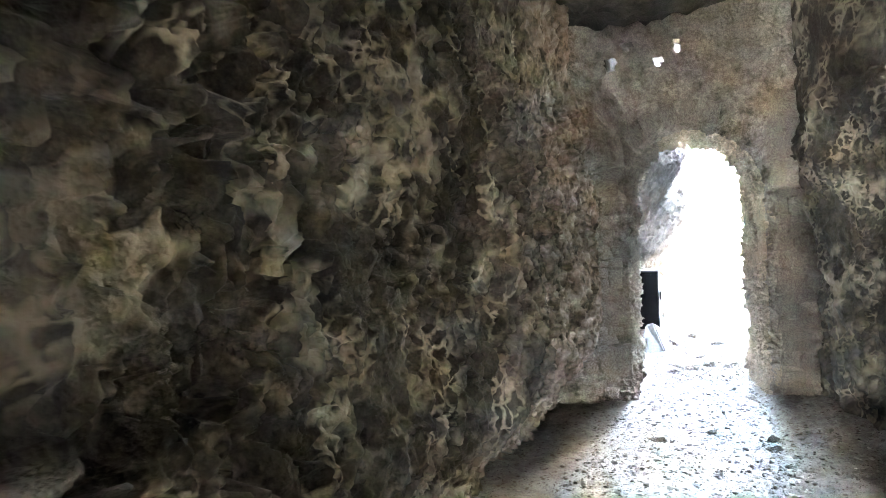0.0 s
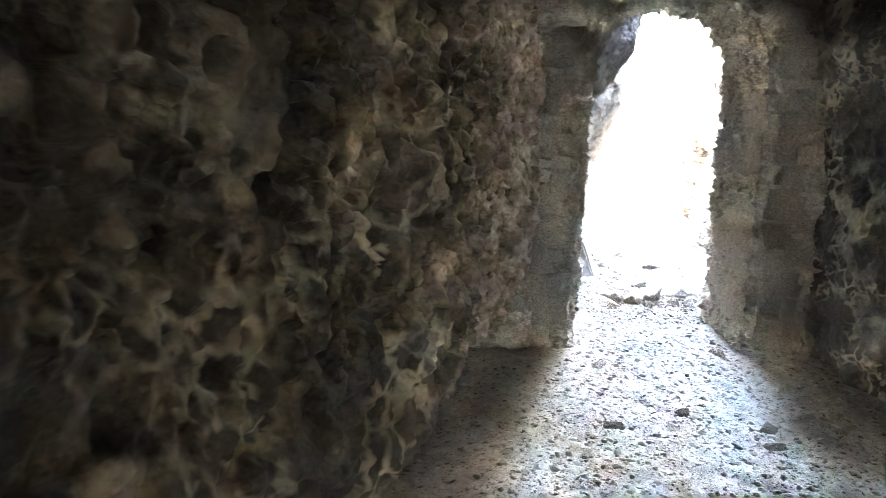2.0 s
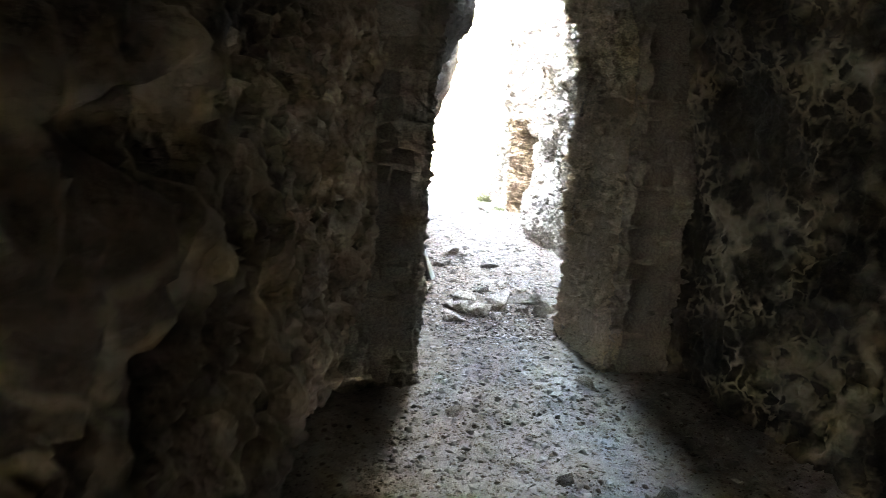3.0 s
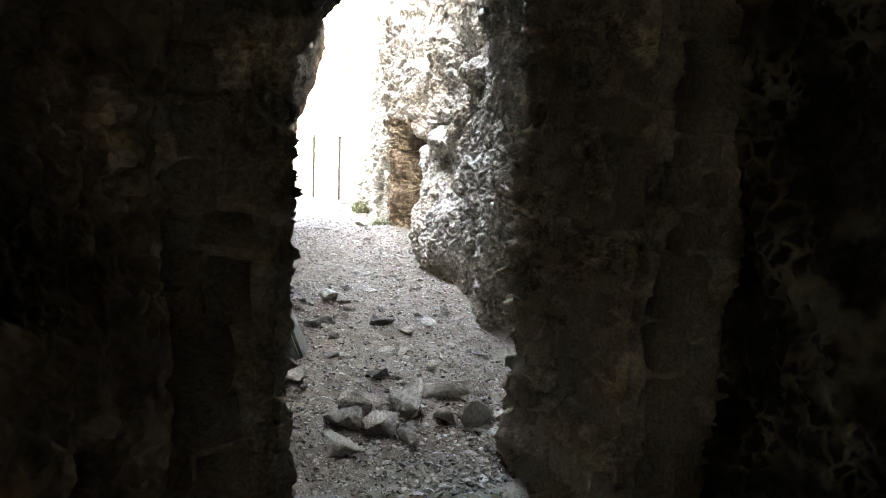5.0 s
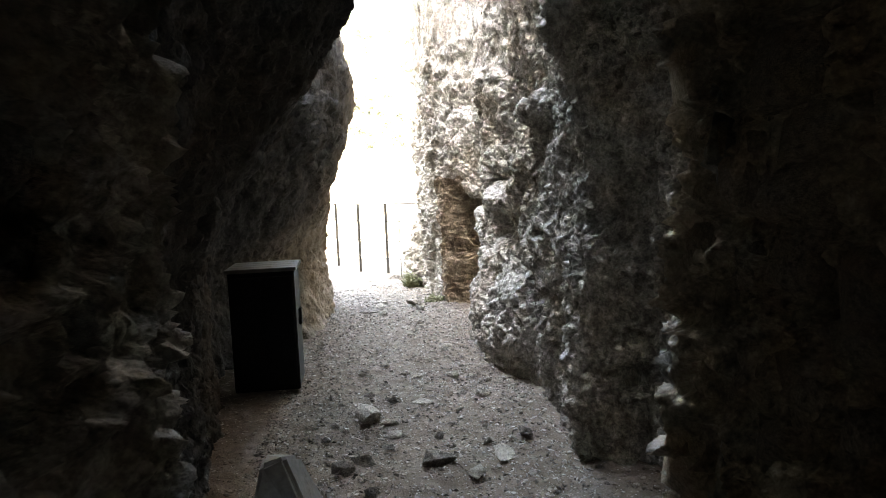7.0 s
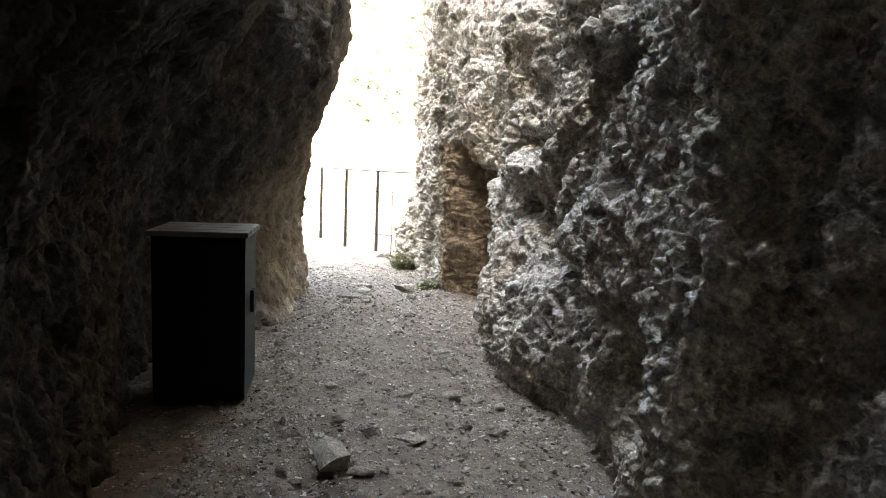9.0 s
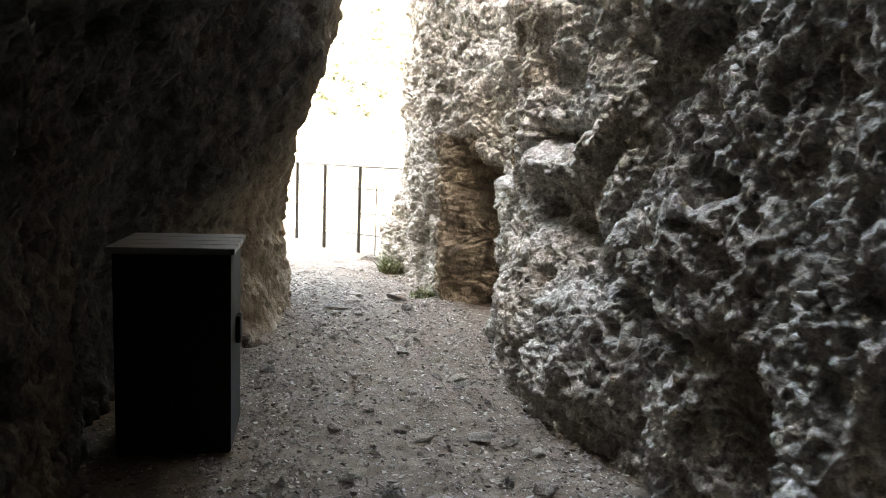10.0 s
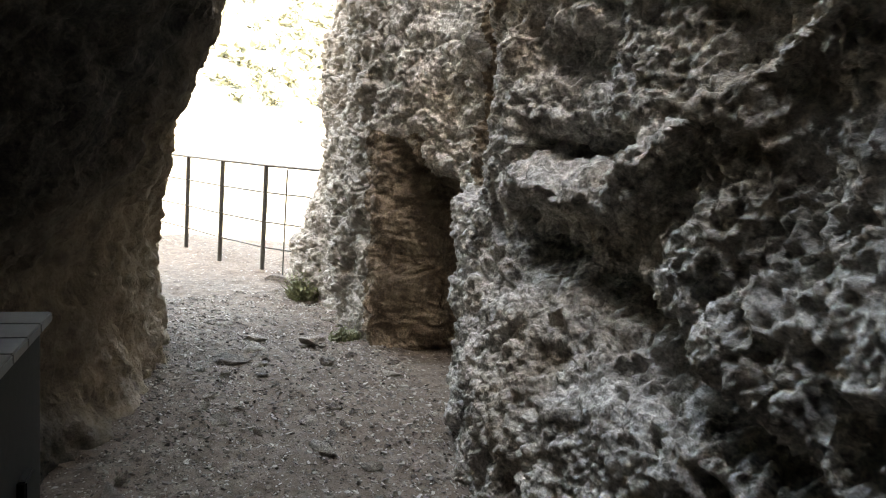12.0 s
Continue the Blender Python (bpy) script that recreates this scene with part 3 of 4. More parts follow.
def door_wall():
    """The rubble wall as one skin: inner face, arch edge, reveal, outer face."""
    edge = arch_line(520)

    def border(u, z):
        if z <= SPRING:
            return -3.0 if u < 0.5 else 4.0, z
        return -3.0 + 7.0 * u, WALL_TOP if 0.04 < u < 0.96 else SPRING + (WALL_TOP - SPRING) * min(1, min(u, 1 - u) / 0.04)
    outer = np.array([border(*e) for e in edge])

    def place(line, a, b, lo, hi):
        """Points of a face: u 0..1 lies between the jambs a and b, further out on the line of the face lo..hi."""
        u = line[:, 0]
        a, b, lo, hi = map(np.array, (a, b, lo, hi))
        xy = np.where(u[:, None] < 0, a + (lo - a) * np.clip(-u, 0, 3)[:, None] / 3, np.where(u[:, None] > 1, b + (hi - b) * np.clip(u - 1, 0, 3)[:, None] / 3, a + (b - a) * u[:, None]))
        return np.column_stack([xy, line[:, 1]])
    rings = [place(edge + (outer - edge) * k, IN_L, IN_R, *FACE_IN) for k in np.linspace(1, 0, INNER) ** 1.6]
    inner, outmost = place(edge, IN_L, IN_R, *FACE_IN), place(edge, OUT_L, OUT_R, *FACE_OUT)
    rings += [inner + (outmost - inner) * k for k in np.linspace(0, 1, DEEP)[1:-1]]
    rings += [place(edge + (outer - edge) * k, OUT_L, OUT_R, *FACE_OUT) for k in np.linspace(0, 1, OUTER) ** 1.6]
    g = np.array(rings)
    n, m = g.shape[:2]
    nor = grid_normals(g)
    p = g.reshape(-1, 3)
    k = np.repeat(np.arange(n), m)
    deep = smooth(INNER - 3, INNER + 4, k)
    q = p * (6.2, 6.2, 7.4) + 0.45 * np.stack([vnoise(p * 5, 161), vnoise(p * 5, 163), vnoise(p * 5, 164)], 1)
    f1, f2, who = cells(q, 160)
    joint = smooth(0.16, 0.0, f2 - f1)
    d = (0.022 + 0.02 * deep) * (who - 0.5) - (0.018 + 0.018 * deep) * joint + 0.03 * fractal(p * 2, 3, 162)
    d += 0.010 * fractal(p * 20, 3, 166) - 0.012 * holes(p, 0.06, 168, 0.5)
    d += (0.6 + 0.5 * smooth(0.45, 0.55, np.tile(edge[:, 0], n))) * deep * (0.02 * shards(p, 0.14, 170) + 0.018 * shards(p, 0.06, 171) - 0.024 * holes(p, 0.065, 172, 0.55)
                 + 0.014 * ridged(p * 15, 173) - 0.014 * comb(p * (1, 1, 0.8), 0.05, 174, 0.25))
    u = np.tile(edge[:, 0], n)
    d -= 0.22 * (k < INNER - 1) * smooth(1.93, 1.99, p[:, 2] + 0.03 * vnoise(p * 4, 175)) * smooth(0.3, 0.05, u) * smooth(1.62, 1.5, p[:, 0])   # stones fallen out beside the arch
    g = g - nor * d.reshape(n, m)[:, :, None]
    faces = grid_faces(n, m, 0, True)
    for x, z, r in ((1.64, 2.98, 0.035), (1.90, 2.84, 0.04), (2.08, 2.97, 0.035), (1.50, 2.84, 0.05)):   # slanting chinks to the daylight
        c = g.reshape(-1, 3)[faces].mean(1)
        far = c[:, 1] / 5.86
        gone = (np.hypot(c[:, 0] - x * far, (c[:, 2] - 1.36 - (z - 1.36) * far) / 1.3) < r * np.maximum(far, 1)) & (c[:, 2] > 2.5)
        faces = faces[~gone]
    ob = mesh_object("wall_door", g.reshape(-1, 3), faces, MASONRY)
    ob.data.materials.append(LIT_REVEAL)
    ring = faces.min(axis=1) // m
    # Only the right-hand half of the reveal takes the lit copy.
    ob.data.polygons.foreach_set("material_index", ((ring >= INNER - 1) & (ring < INNER + DEEP - 3) & (faces.min(axis=1) % m > 0.45 * m)).astype(np.int32))
    return tagged(ob, "rough rubble masonry wall with an arched doorway", "wall", kind="structure")


wall_door = door_wall()


# ---- things ----
def part(name, bm, material, parent=None, label=""):
    """Links a bmesh as one mesh object under a thing."""
    me = bpy.data.meshes.new(name)
    bm.to_mesh(me)
    bm.free()
    me.materials.append(material)
    ob = new(name, me)
    ob.parent = parent
    return tagged(ob, label)


def box_bm(x0, x1, y0, y1, z0, z1, bevel=0.004):
    bm = bmesh.new()
    bmesh.ops.create_cube(bm, size=1, matrix=Matrix.Translation(((x0 + x1) / 2, (y0 + y1) / 2, (z0 + z1) / 2)) @ Matrix.Diagonal((x1 - x0, y1 - y0, z1 - z0, 1)))
    if bevel:
        bmesh.ops.bevel(bm, geom=bm.edges[:], offset=bevel, segments=2, affect="EDGES")
    return bm


def rod_bm(a, b, r, sides=8):
    a, b = Vector(a), Vector(b)
    bm = bmesh.new()
    m = Matrix.Translation((a + b) / 2) @ (b - a).to_track_quat("Z", "Y").to_matrix().to_4x4()
    bmesh.ops.create_cone(bm, cap_ends=True, segments=sides, radius1=r, radius2=r, depth=(b - a).length, matrix=m)
    return bm


def empty(name, m, label, category, group=""):
    ob = new(name)
    ob.matrix_basis = m
    return tagged(ob, label, category, group)


def hull_bm(rng, points, squash, rough):
    """An angular broken stone of size 1: the hull of random points, its faces split and jittered."""
    bm = bmesh.new()
    for _ in range(points):
        v = Vector((rng.gauss(0, 1), rng.gauss(0, 1), rng.gauss(0, 1))).normalized() * rng.uniform(0.42, 0.55)
        bm.verts.new((v.x, v.y, v.z * squash))
    r = bmesh.ops.convex_hull(bm, input=bm.verts[:])
    bmesh.ops.delete(bm, geom=[v for v in bm.verts if not v.link_faces], context="VERTS")
    if rough:
        bmesh.ops.triangulate(bm, faces=bm.faces[:])
        bmesh.ops.subdivide_edges(bm, edges=bm.edges[:], cuts=1)
        for v in bm.verts:
            v.co += Vector(noise.noise_vector(v.co * 5 + Vector((rng.random() * 0.01, 3, 7)))) * rough
    return bm


STONE_PALE = rock_material("pale_broken_stone", (0.42, 0.375, 0.325), (0.28, 0.242, 0.2), (0.13, 0.108, 0.087), (0.24, 0.18, 0.13), 0.4)
STONE_DARK = rock_material("dark_broken_stone", (0.22, 0.19, 0.165), (0.13, 0.11, 0.094), (0.065, 0.056, 0.048), (0.17, 0.12, 0.08), 0.4)
rng = random.Random(4)
STONE_MESHES = {}
for tone, mat in (("pale", STONE_PALE), ("dark", STONE_DARK)):
    for k in range(7):
        ob = part("stone", hull_bm(rng, 9 + k, 0.55 + 0.05 * k, 0.035), mat)
        STONE_MESHES[tone, k] = ob.data
        bpy.data.objects.remove(ob)


def stone(x, y, wide, deep, high, turn, tone, kind, label):
    ob = new("stone", STONE_MESHES[tone, kind])
    z = float(ground_height(np.array([x]), np.array([y]))[0])
    ob.matrix_basis = pose(x, y, z + high * 0.26, 0, 0, turn) @ Matrix.Diagonal((wide, deep, high / 0.75, 1))
    return tagged(ob, label, "stone", "loose stones on the path")


# x, y, width, depth, height, tone: broken stones of the cave floor and the path
for n, (x, y, w, d, h, tone) in enumerate([
        (1.39, 4.62, 0.13, 0.09, 0.07, "dark"), (1.82, 4.79, 0.12, 0.08, 0.05, "dark"), (2.44, 5.57, 0.16, 0.12, 0.09, "pale"), (2.14, 4.58, 0.10, 0.09, 0.07, "dark"),
        (2.07, 4.42, 0.12, 0.08, 0.06, "dark"), (1.65, 5.49, 0.16, 0.09, 0.05, "pale"), (2.37, 7.09, 0.26, 0.17, 0.13, "pale"), (2.62, 6.90, 0.10, 0.09, 0.06, "pale")]):
    stone(x, y, w, d, h, n * 47, tone, n % 7, "angular grey-brown stone lying on the cave floor")
for n, (x, y, w, d, h, tone) in enumerate([
        (2.45, 7.17, 0.28, 0.20, 0.17, "pale"), (2.73, 7.07, 0.34, 0.24, 0.22, "pale"), (3.00, 7.17, 0.34, 0.18, 0.13, "pale"), (2.96, 6.84, 0.22, 0.16, 0.15, "pale"),
        (2.48, 6.95, 0.24, 0.20, 0.15, "pale"), (2.24, 6.88, 0.26, 0.20, 0.12, "pale"), (2.54, 6.82, 0.17, 0.14, 0.09, "pale"), (2.81, 6.90, 0.14, 0.12, 0.10, "pale")]):
    stone(x, y, w, d, h, 20 + n * 63, tone, (n + 2) % 7, "broken grey limestone block on the path by the doorway")
def path_stones(rows, first):
    for n, (x, y, w, d, h, tone) in enumerate(rows, first):
        label = "angular dark brown stone on the earth path" if tone == "dark" else "angular pale limestone stone on the earth path" if h >= 0.06 else "flat pale limestone fragment lying on the earth path"
        stone(x, y, w, d, h, 10 + n * 71, tone, (n * 3) % 7, label)


# near the doorway
path_stones([
    (2.80, 7.54, 0.16, 0.13, 0.10, "dark"), (2.41, 7.74, 0.30, 0.20, 0.05, "pale"), (3.32, 8.48, 0.20, 0.14, 0.10, "dark"), (3.44, 8.29, 0.16, 0.11, 0.05, "pale"),
    (3.03, 8.75, 0.17, 0.11, 0.07, "dark"), (2.92, 8.37, 0.10, 0.09, 0.07, "dark"), (3.32, 9.36, 0.40, 0.20, 0.12, "pale"), (3.75, 9.43, 0.24, 0.15, 0.07, "pale"),
    (3.35, 9.05, 0.14, 0.10, 0.06, "pale"), (2.89, 8.70, 0.16, 0.13, 0.07, "dark"), (3.11, 7.96, 0.30, 0.20, 0.05, "pale"), (3.68, 8.41, 0.32, 0.12, 0.03, "pale"),
    (3.93, 8.58, 0.13, 0.10, 0.08, "dark"), (3.18, 7.58, 0.12, 0.10, 0.06, "pale"), (3.57, 7.62, 0.16, 0.12, 0.06, "dark"), (2.75, 8.03, 0.15, 0.09, 0.05, "dark"),
], 0)
# half way
path_stones([
    (3.14, 7.95, 0.14, 0.12, 0.06, "dark"), (3.40, 9.22, 0.13, 0.10, 0.05, "pale"), (3.55, 8.85, 0.10, 0.08, 0.05, "dark"), (3.72, 8.62, 0.09, 0.08, 0.06, "dark"),
    (4.73, 12.62, 0.26, 0.18, 0.09, "dark"), (5.37, 12.74, 0.34, 0.24, 0.13, "pale"), (4.95, 12.75, 0.20, 0.16, 0.08, "pale"), (5.20, 12.25, 0.13, 0.10, 0.08, "dark"),
    (4.52, 11.16, 0.20, 0.09, 0.05, "pale"), (4.62, 10.93, 0.12, 0.08, 0.05, "pale"), (4.39, 10.21, 0.13, 0.06, 0.04, "pale"), (4.22, 9.85, 0.13, 0.12, 0.07, "pale"),
    (3.99, 9.97, 0.14, 0.10, 0.06, "pale"), (4.37, 11.51, 0.09, 0.07, 0.05, "pale"), (4.28, 11.72, 0.08, 0.06, 0.05, "pale"), (4.64, 11.50, 0.16, 0.10, 0.03, "pale"),
], 16)
# towards the mouth
path_stones([
    (6.18, 14.82, 0.34, 0.22, 0.10, "dark"), (3.75, 11.36, 0.09, 0.08, 0.06, "pale"), (5.56, 13.83, 0.18, 0.05, 0.03, "dark"), (5.46, 11.94, 0.18, 0.10, 0.04, "pale"),
    (4.36, 12.03, 0.10, 0.08, 0.04, "pale"), (5.05, 12.95, 0.18, 0.12, 0.06, "pale"), (4.85, 12.45, 0.14, 0.10, 0.05, "pale"), (3.69, 11.25, 0.22, 0.12, 0.04, "dark"),
    (4.55, 10.55, 0.15, 0.11, 0.05, "pale"), (4.48, 10.40, 0.17, 0.09, 0.05, "dark"), (4.35, 9.60, 0.12, 0.10, 0.06, "pale"), (4.12, 9.30, 0.14, 0.09, 0.06, "pale"),
], 32)


r = random.Random(77)
for n in range(95):
    y = r.uniform(6.9, 13.6)
    mid = float(np.interp(y, [6.3, 7.5, 8.5, 10, 11, 12, 13, 14.5], [2.4, 2.9, 3.25, 3.85, 4.3, 4.8, 5.2, 5.6]))
    half = 0.62 if y > 7.5 else 0.4
    w = r.uniform(0.045, 0.10)
    tone = r.choice(("pale", "pale", "dark"))
    stone(mid + r.uniform(-half, half), y, w, w * r.uniform(0.6, 0.95), w * r.uniform(0.3, 0.6), r.uniform(0, 360), tone, n % 7, "small pale limestone chip on the earth path" if tone == "pale" else "small dark brown stone chip on the earth path")


def slab_stone():
    """A wedge of dressed stone leaning by the foot of the rock face."""
    bm = bmesh.new()
    low = [bm.verts.new(v) for v in ((-0.17, -0.16, -0.04), (0.14, -0.14, -0.04), (0.19, 0.15, -0.04), (-0.15, 0.16, -0.04))]
    top = [bm.verts.new(v) for v in ((-0.10, -0.02, 0.30), (0.00, -0.04, 0.34), (0.06, 0.12, 0.27), (-0.09, 0.14, 0.29))]
    bm.faces.new(low[::-1])
    bm.faces.new(top)
    for k in range(4):
        bm.faces.new((low[k], low[(k + 1) % 4], top[(k + 1) % 4], top[k]))
    bmesh.ops.bevel(bm, geom=bm.edges[:], offset=0.018, segments=2, affect="EDGES")
    bmesh.ops.triangulate(bm, faces=bm.faces[:])
    bmesh.ops.subdivide_edges(bm, edges=bm.edges[:], cuts=2)
    for v in bm.verts:
        v.co += Vector(noise.noise_vector(v.co * 9)) * 0.006
    return bm


slab = tagged(part("stone_block", slab_stone(), plain_material("grey_dressed_stone", (0.11, 0.103, 0.092), 0.85, scale=40, bump_by=0.006)), "smooth grey wedge-shaped stone block against the rock face", "stone")
slab.matrix_basis = pose(2.47, 8.20, 0.0, 0, 0, -18)


def gravel(name, count, area, sizes, seed, material, label):
    """Loose small gravel, far too much to count."""
    r = np.random.RandomState(seed)
    base = []
    rg = random.Random(seed)
    for k in range(6):
        bm = hull_bm(rg, 7, 0.6, 0)
        bmesh.ops.triangulate(bm, faces=bm.faces[:])
        bm.verts.index_update()
        base.append((np.array([v.co[:] for v in bm.verts]), np.array([[v.index for v in f.verts] for f in bm.faces])))
        bm.free()
    xy = area(r, count)
    z = ground_height(xy[:, 0], xy[:, 1])
    verts, tris, at = [], [], 0
    for (x, y), h in zip(xy, z):
        v, f = base[r.randint(6)]
        s = sizes[0] * (sizes[1] / sizes[0]) ** (r.rand() ** 1.9)
        a = r.rand() * 6.28
        c, q = math.cos(a) * s, math.sin(a) * s
        w = np.stack([v[:, 0] * c - v[:, 1] * q * 0.8, v[:, 0] * q + v[:, 1] * c * 0.8, v[:, 2] * s * r.uniform(0.5, 1)], 1)
        verts.append(w + (x, y, h + 0.1 * s))
        tris.append(f + at)
        at += len(v)
    return tagged(mesh_object(name, np.vstack(verts), np.vstack(tris), material, smooth_faces=False), label, "gravel", kind="stuff")


def gravel_material(name, dark, pale):
    mat, tree, bsdf = node_material(name)
    geo = tree.nodes.new("ShaderNodeNewGeometry")
    col = ramp(tree, geo.outputs["Random Per Island"], [(0.0, dark), (0.6, tuple((a + b) / 2 for a, b in zip(dark, pale))), (1.0, pale)])
    n = tex_noise(tree, 120, 4, 0.7, coords(tree))
    col = blend(tree, 0.5, col, ramp(tree, n, [(0.3, (0.3, 0.3, 0.3)), (0.7, (0.7, 0.7, 0.7))]), "OVERLAY")
    tree.links.new(col, bsdf.inputs["Base Color"])
    bsdf.inputs["Roughness"].default_value = 0.9
    relief_bump(tree, bsdf, n, 0.5, 0.003)
    return mat


CAVE_GRAVEL = gravel_material("dusty_gravel", (0.12, 0.11, 0.097), (0.42, 0.4, 0.37))
GRAVEL = gravel_material("mixed_gravel", (0.04, 0.03, 0.023), (0.4, 0.355, 0.312))


def path_area(r, n):
    t = r.rand(n)
    y = 6.3 + t * 8.2
    mid = np.interp(y, [6.3, 7.5, 8.5, 10, 11, 12, 13, 14.5], [2.4, 2.9, 3.25, 3.85, 4.3, 4.8, 5.2, 5.6])
    half = np.interp(y, [6.3, 7.5, 8.5, 10, 11, 12, 13, 14.5], [0.45, 0.75, 0.95, 0.95, 0.95, 0.85, 0.8, 1.0])
    side = r.uniform(-1, 1, n)
    side = np.sign(side) * np.abs(side) ** 0.8
    return np.stack([mid + half * side, y], 1)


def chamber_area(r, n):
    y = r.uniform(3.0, 6.4, n)
    mid = np.interp(y, [3, 5, 6.4], [1.5, 1.9, 2.3])
    half = np.interp(y, [3, 5, 5.8, 6.4], [1.2, 0.95, 0.5, 0.45])
    return np.stack([mid + half * r.uniform(-1, 1, n), y], 1)


gravel("gravel", 32000, path_area, (0.007, 0.045), 71, GRAVEL, "loose grey and brown gravel scattered over the path")
gravel("gravel", 5500, chamber_area, (0.008, 0.06), 72, CAVE_GRAVEL, "loose gravel and rubble scattered on the cave floor")
gravel("gravel", 500, lambda r, n: np.stack([r.uniform(2.3, 2.95, n), r.uniform(6.3, 6.9, n)], 1), (0.025, 0.055), 73, GRAVEL, "rounded pale pebbles heaped in the doorway")


# ---- black cabinet by the rock face ----
def cabinet():
    root = empty("cabinet", pose(3.035, 10.50, 0.0, 0, 0, -22), "black painted wooden cabinet with a weathered grey plank top", "cabinet")
    part("body", box_bm(-0.225, 0.23, -0.21, 0.21, -0.03, 0.825, 0.006), BLACK_PAINT, root)
    for x0, x1 in ((-0.212, -0.004), (0.004, 0.217)):
        part("door", box_bm(x0, x1, -0.228, -0.2105, 0.06, 0.79, 0.004), BLACK_PAINT, root)
    for k in range(4):
        part("plank", box_bm(-0.24, 0.25, -0.25 + 0.125 * k, -0.128 + 0.125 * k, 0.826, 0.852, 0.003), GREY_TOP, root, "weathered grey plank")
    part("latch", box_bm(0.2305, 0.252, -0.03, 0.05, 0.40, 0.52, 0.004), BLACK_PAINT, root)
    return root


cabinet()


# ---- railing at the edge ----
def railing():
    posts = [(6.55, 14.72), (6.25, 15.34), (6.11, 16.12), (6.04, 16.96), (5.93, 17.80), (5.72, 18.62)]
    root = empty("railing", pose(6.1, 16.1, 0), "dark steel railing with thin wires along the cliff edge", "railing")
    def low(x, y):
        return float(ground_height(np.array([x]), np.array([y]))[0])
    back = Matrix.Translation((-6.1, -16.1, 0))
    def add(name, bm, label=""):
        bmesh.ops.transform(bm, matrix=back, verts=bm.verts[:])
        return part(name, bm, POST_STEEL, root, label)
    for x, y in posts[1:]:
        add("post", box_bm(x - 0.022, x + 0.022, y - 0.012, y + 0.012, low(x, y) - 0.25, 1.085, 0.003))
    add("rod", rod_bm((6.33, 15.03, low(6.33, 15.03) - 0.1), (6.33, 15.03, 1.07), 0.008), "thin upright rod")
    for a, b in zip(posts, posts[1:]):
        add("top_rail", rod_bm((*a, 1.09), (*b, 1.09), 0.013))
        for z in (0.81, 0.50, 0.23):
            add("wire", rod_bm((*a, z), (*b, z), 0.008, 6))
    return root


railing()

# ---- tufts of green at the foot of the rock ----
LEAF = plain_material("green_leaf", (0.1, 0.105, 0.045), 0.6, vary=0.4, scale=25)


def tuft(x, y, wide, high, count, seed, label):
    r = np.random.RandomState(seed)
    verts, faces = [], []
    z0 = float(ground_height(np.array([x]), np.array([y]))[0]) - 0.01
    for k in range(count):
        a, rad = r.rand() * 6.28, wide * math.sqrt(r.rand())
        root = np.array([math.cos(a) * rad, math.sin(a) * rad * 0.6, 0])
        lean = np.array([r.normal(0, 0.4), r.normal(0, 0.4), 1.0])
        h = high * r.uniform(0.35, 1.0) * (1 - 0.5 * rad / wide)
        b = r.rand() * 6.28
        across = np.array([math.cos(b), math.sin(b), 0]) * r.uniform(0.004, 0.009)
        i = len(verts)
        mid, tip = root + lean * h * 0.55, root + lean * h + np.array([lean[0], lean[1], -0.5]) * h * 0.3
        verts += [root - across, root + across, mid + across, mid - across, tip]
        faces += [(i, i + 1, i + 2), (i, i + 2, i + 3), (i + 3, i + 2, i + 4)]
        for q in range(4):
            c = root + lean * h * r.uniform(0.3, 1.0) + r.normal(0, 0.02, 3)
            u, v = r.normal(0, 0.012, 3), r.normal(0, 0.012, 3)
            i = len(verts)
            verts += [c - u, c + v, c + u]
            faces += [(i, i + 1, i + 2)]
    ob = tagged(mesh_object("grass_tuft", np.array(verts), np.array(faces), LEAF, smooth_faces=False), label, "plant")
    ob.matrix_basis = pose(x, y, z0)
    return ob


tuft(6.16, 14.12, 0.22, 0.40, 420, 5, "green leafy tuft growing at the foot of the rock")
tuft(5.68, 12.78, 0.12, 0.14, 90, 6, "small green grass tuft at the foot of the rock")

# ---- scrub on the far slope ----
SCRUB = plain_material("grey_green_scrub", (0.08, 0.086, 0.062), 0.9, vary=0.4, scale=0.8, bump_by=0.05)


def scrub(count, seed):
    r = np.random.RandomState(seed)
    verts, faces, at = [], [], 0
    for k in range(count):
        bearing, far = r.uniform(-0.15, 0.75), 160 * (330 / 160) ** r.rand()
        x, y = 6 + math.sin(bearing) * far, 16 + math.cos(bearing) * far
        z = float(ground_height(np.array([x]), np.array([y]))[0])
        size = r.uniform(0.7, 2.6)
        m = 30
        c = r.normal(0, 1, (m, 3)) * (size * 0.5, size * 0.5, size * 0.32) + (0, 0, size * 0.35)
        u, v = r.normal(0, 0.3 * size, (m, 3)), r.normal(0, 0.3 * size, (m, 3))
        verts.append(np.stack([c - u, c + v, c + u], 1).reshape(-1, 3) + (x, y, z))
        faces.append(np.arange(m * 3).reshape(-1, 3) + at)
        at += m * 3
    return tagged(mesh_object("scrub", np.vstack(verts), np.vstack(faces), SCRUB, smooth_faces=False), "grey-green scrub bushes dotted over the sunlit slope", "shrubs", kind="stuff")


scrub(1000, 8)


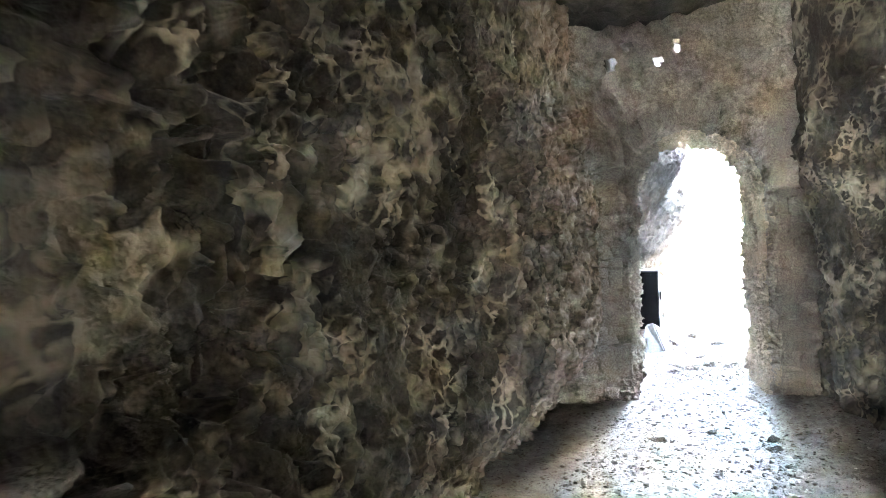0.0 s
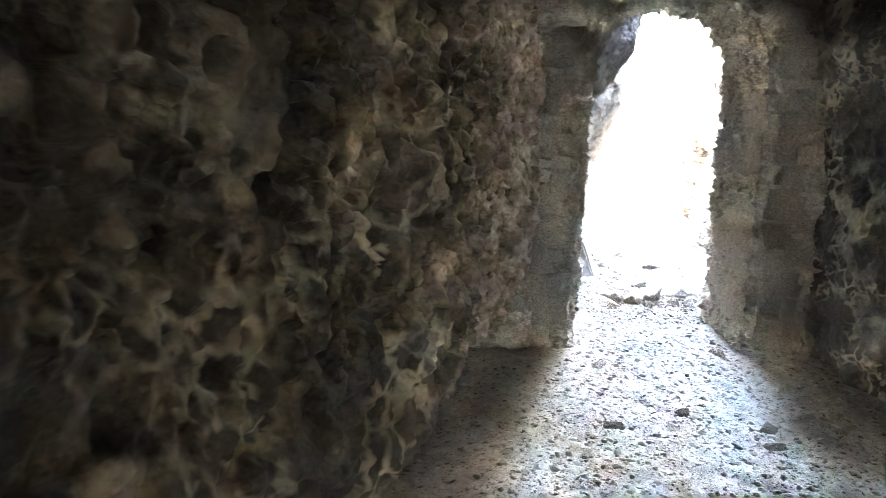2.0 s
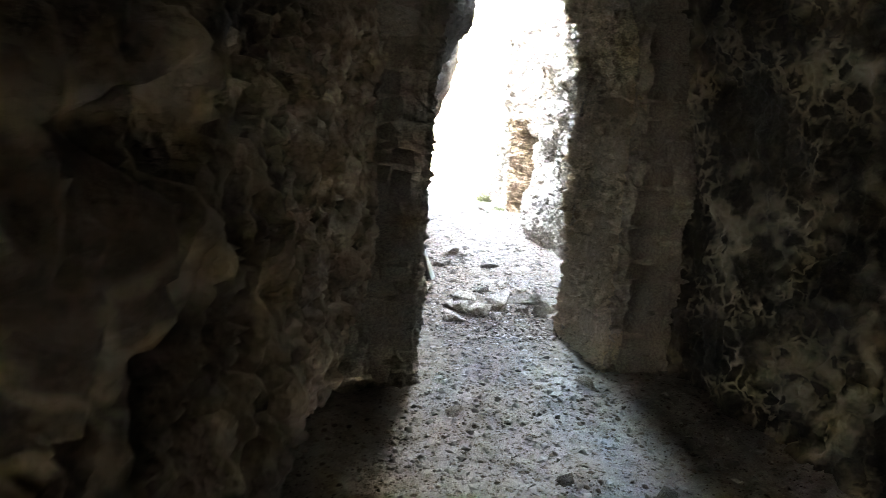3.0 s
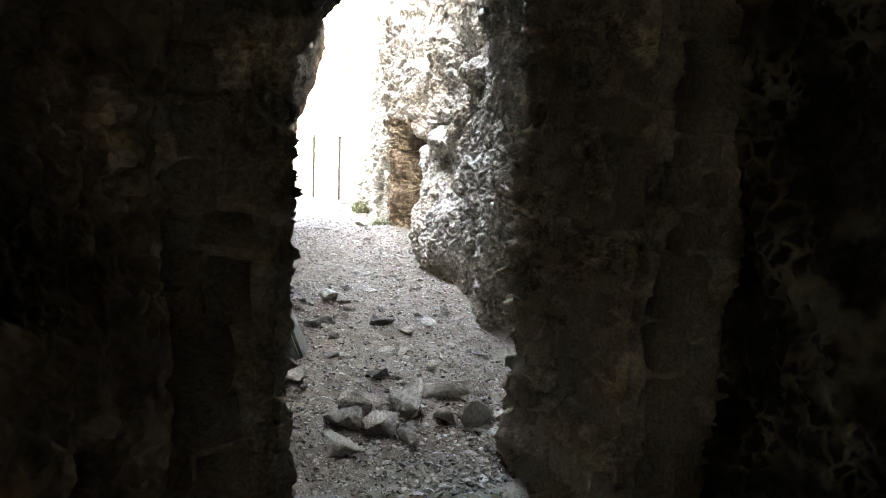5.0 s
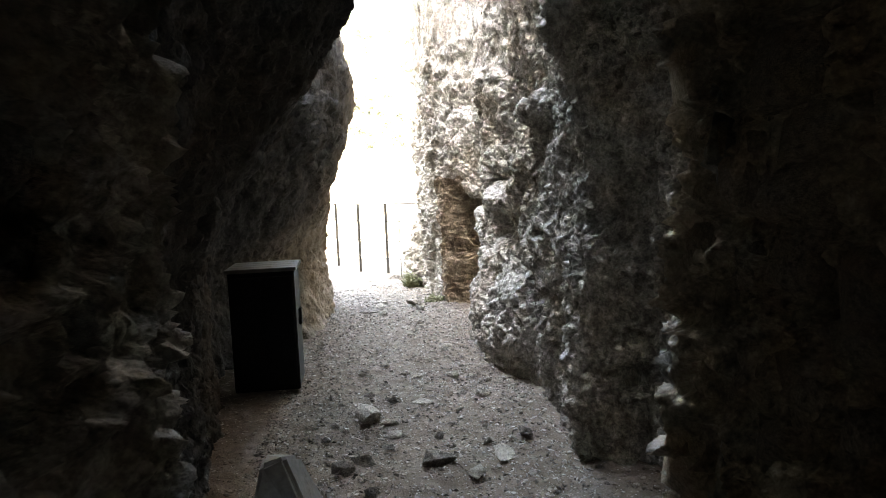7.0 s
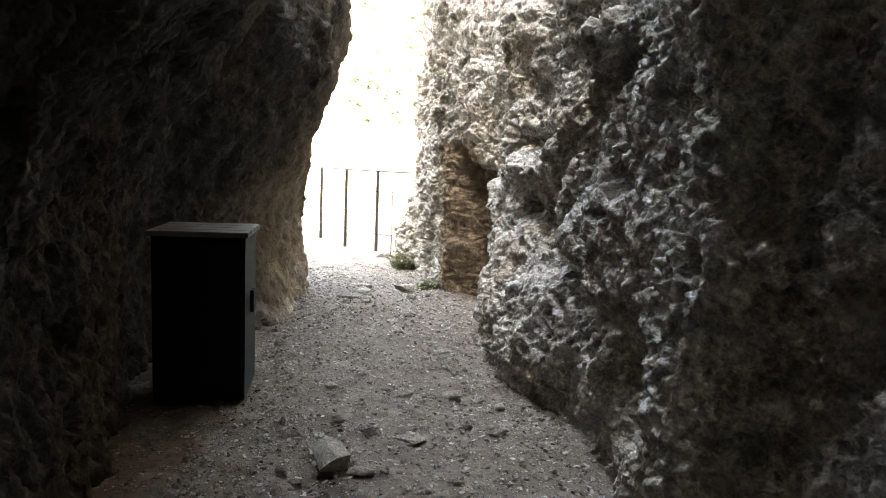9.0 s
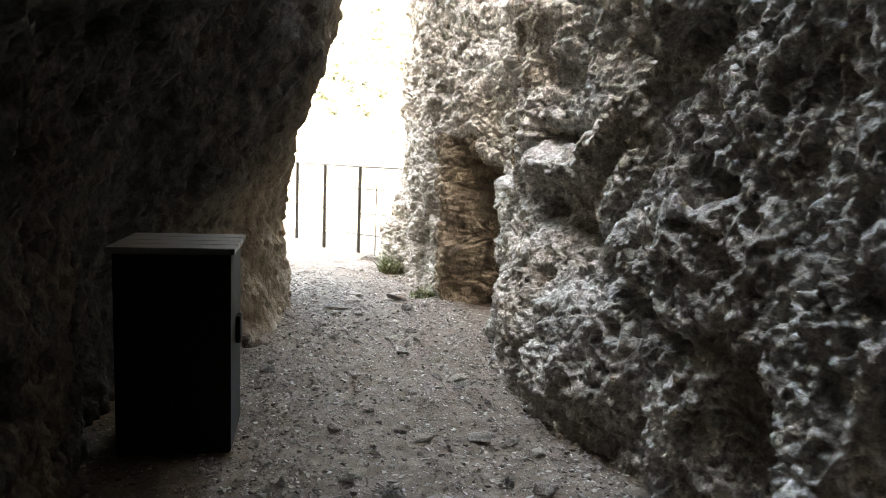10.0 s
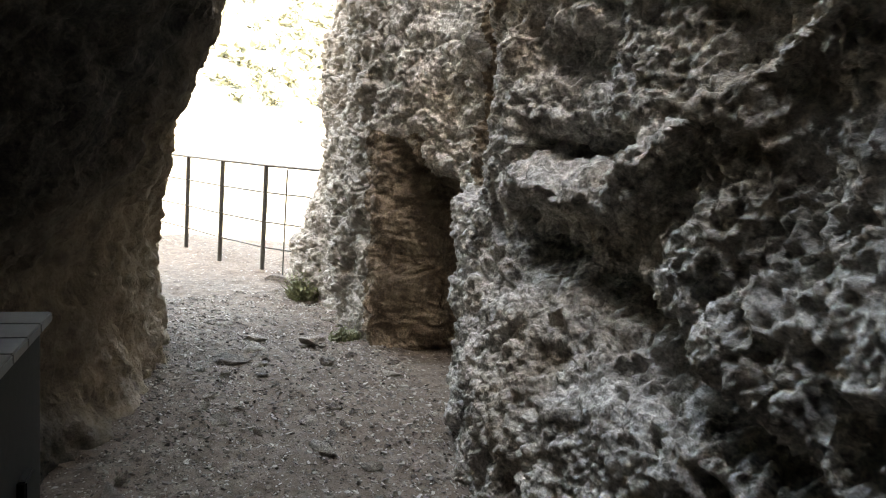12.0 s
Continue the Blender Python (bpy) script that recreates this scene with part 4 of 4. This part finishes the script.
# ---- stones of the door wall, last ----
def block_meshes(count, seed, material):
    """Rough rubble stones of size 1: the hull of a jittered box and a few points on its faces."""
    r, out = random.Random(seed), []
    for k in range(count):
        bm = bmesh.new()
        for x, y, z in ((a, b, c) for a in (-1, 1) for b in (-1, 1) for c in (-1, 1)):
            for _ in range(2):
                bm.verts.new((x * r.uniform(0.30, 0.5), y * r.uniform(0.28, 0.5), z * r.uniform(0.30, 0.5)))
        for _ in range(5):
            bm.verts.new((r.uniform(-0.35, 0.35), r.choice((-1, 1)) * r.uniform(0.5, 0.62), r.uniform(-0.35, 0.35)))
        bmesh.ops.convex_hull(bm, input=bm.verts[:])
        bmesh.ops.delete(bm, geom=[v for v in bm.verts if not v.link_faces], context="VERTS")
        me = bpy.data.meshes.new("stone")
        bm.to_mesh(me)
        bm.free()
        me.materials.append(material)
        out.append(me)
    return out


BLOCKS, LIT_REVEAL_BLOCKS = block_meshes(9, 21, MASONRY), block_meshes(9, 22, LIT_REVEAL)


def lay(p, along, out, w, h, d, k, tilt, blocks):
    """One wall stone: w along the face, h high, d into the wall, standing proud of it."""
    a, o = Vector(along).normalized(), Vector(out).normalized()
    ob = new("stone", blocks[k % len(blocks)])
    ob.parent = wall_door
    m = Matrix((a, o, a.cross(o))).transposed().to_4x4()
    ob.matrix_basis = Matrix.Translation(p) @ m @ pose(0, 0, 0, 0, tilt, 0) @ Matrix.Diagonal((w, d, h, 1))


def lay_face(a, b, out, z0, z1, seed, proud, blocks, share=1.0, sizes=(0.08, 0.19)):
    """Courses of uneven stones on the upright face over the plan line a to b."""
    r, z, k = random.Random(seed), z0, seed
    a, b = Vector((*a, 0)), Vector((*b, 0))
    run = (b - a).length
    while z < z1:
        h, s = r.uniform(0.07, 0.15), -r.uniform(0, 0.08)
        while s < run - 0.04:
            w = r.uniform(*sizes)
            if r.random() < share:
                p = a + (b - a) * min(1, max(0, (s + w / 2) / run)) + Vector(out).normalized() * (proud * r.uniform(0.3, 1.6) - 0.04)
                lay(p + Vector((0, 0, z + h / 2 + r.uniform(-0.02, 0.02))), b - a, out, w * 1.03, h * 1.04, 0.13, k, r.uniform(-9, 9), blocks)
            s += w
            k += 1
        z += h


lay_face((2.71, 5.80), (2.88, 6.50), (-1, 0.25, 0), -0.03, 1.62, 31, 0.012, LIT_REVEAL_BLOCKS, 0.55)
lay_face((1.58, 5.96), (1.84, 6.66), (1, -0.38, 0), -0.03, 1.62, 35, 0.008, BLOCKS, 0.45)
lay_face((2.80, 5.725), (3.0, 5.70), (-0.15, -1, 0), -0.03, 2.5, 33, 0.02, BLOCKS)
lay_face((1.22, 5.985), (1.48, 5.928), (-0.15, -1, 0), -0.03, 2.5, 34, 0.015, BLOCKS)
for k in range(13):                                                     # the arch's voussoirs, seen from the cave
    a = math.pi * (k + 0.5) / 13
    u = 0.5 - 0.5 * math.cos(a)
    x, y = IN_L[0] + (IN_R[0] - IN_L[0]) * u, IN_L[1] + (IN_R[1] - IN_L[1]) * u
    z = SPRING + (CROWN - SPRING) * math.sin(a)
    ca, sa = -math.cos(a), math.sin(a)
    lay((x + ca * 0.16, y + 0.04, z + sa * 0.16), (-sa, 0.15 * sa, ca), (-0.15, -1, 0), 0.15, 0.22, 0.14, k, 0, BLOCKS)
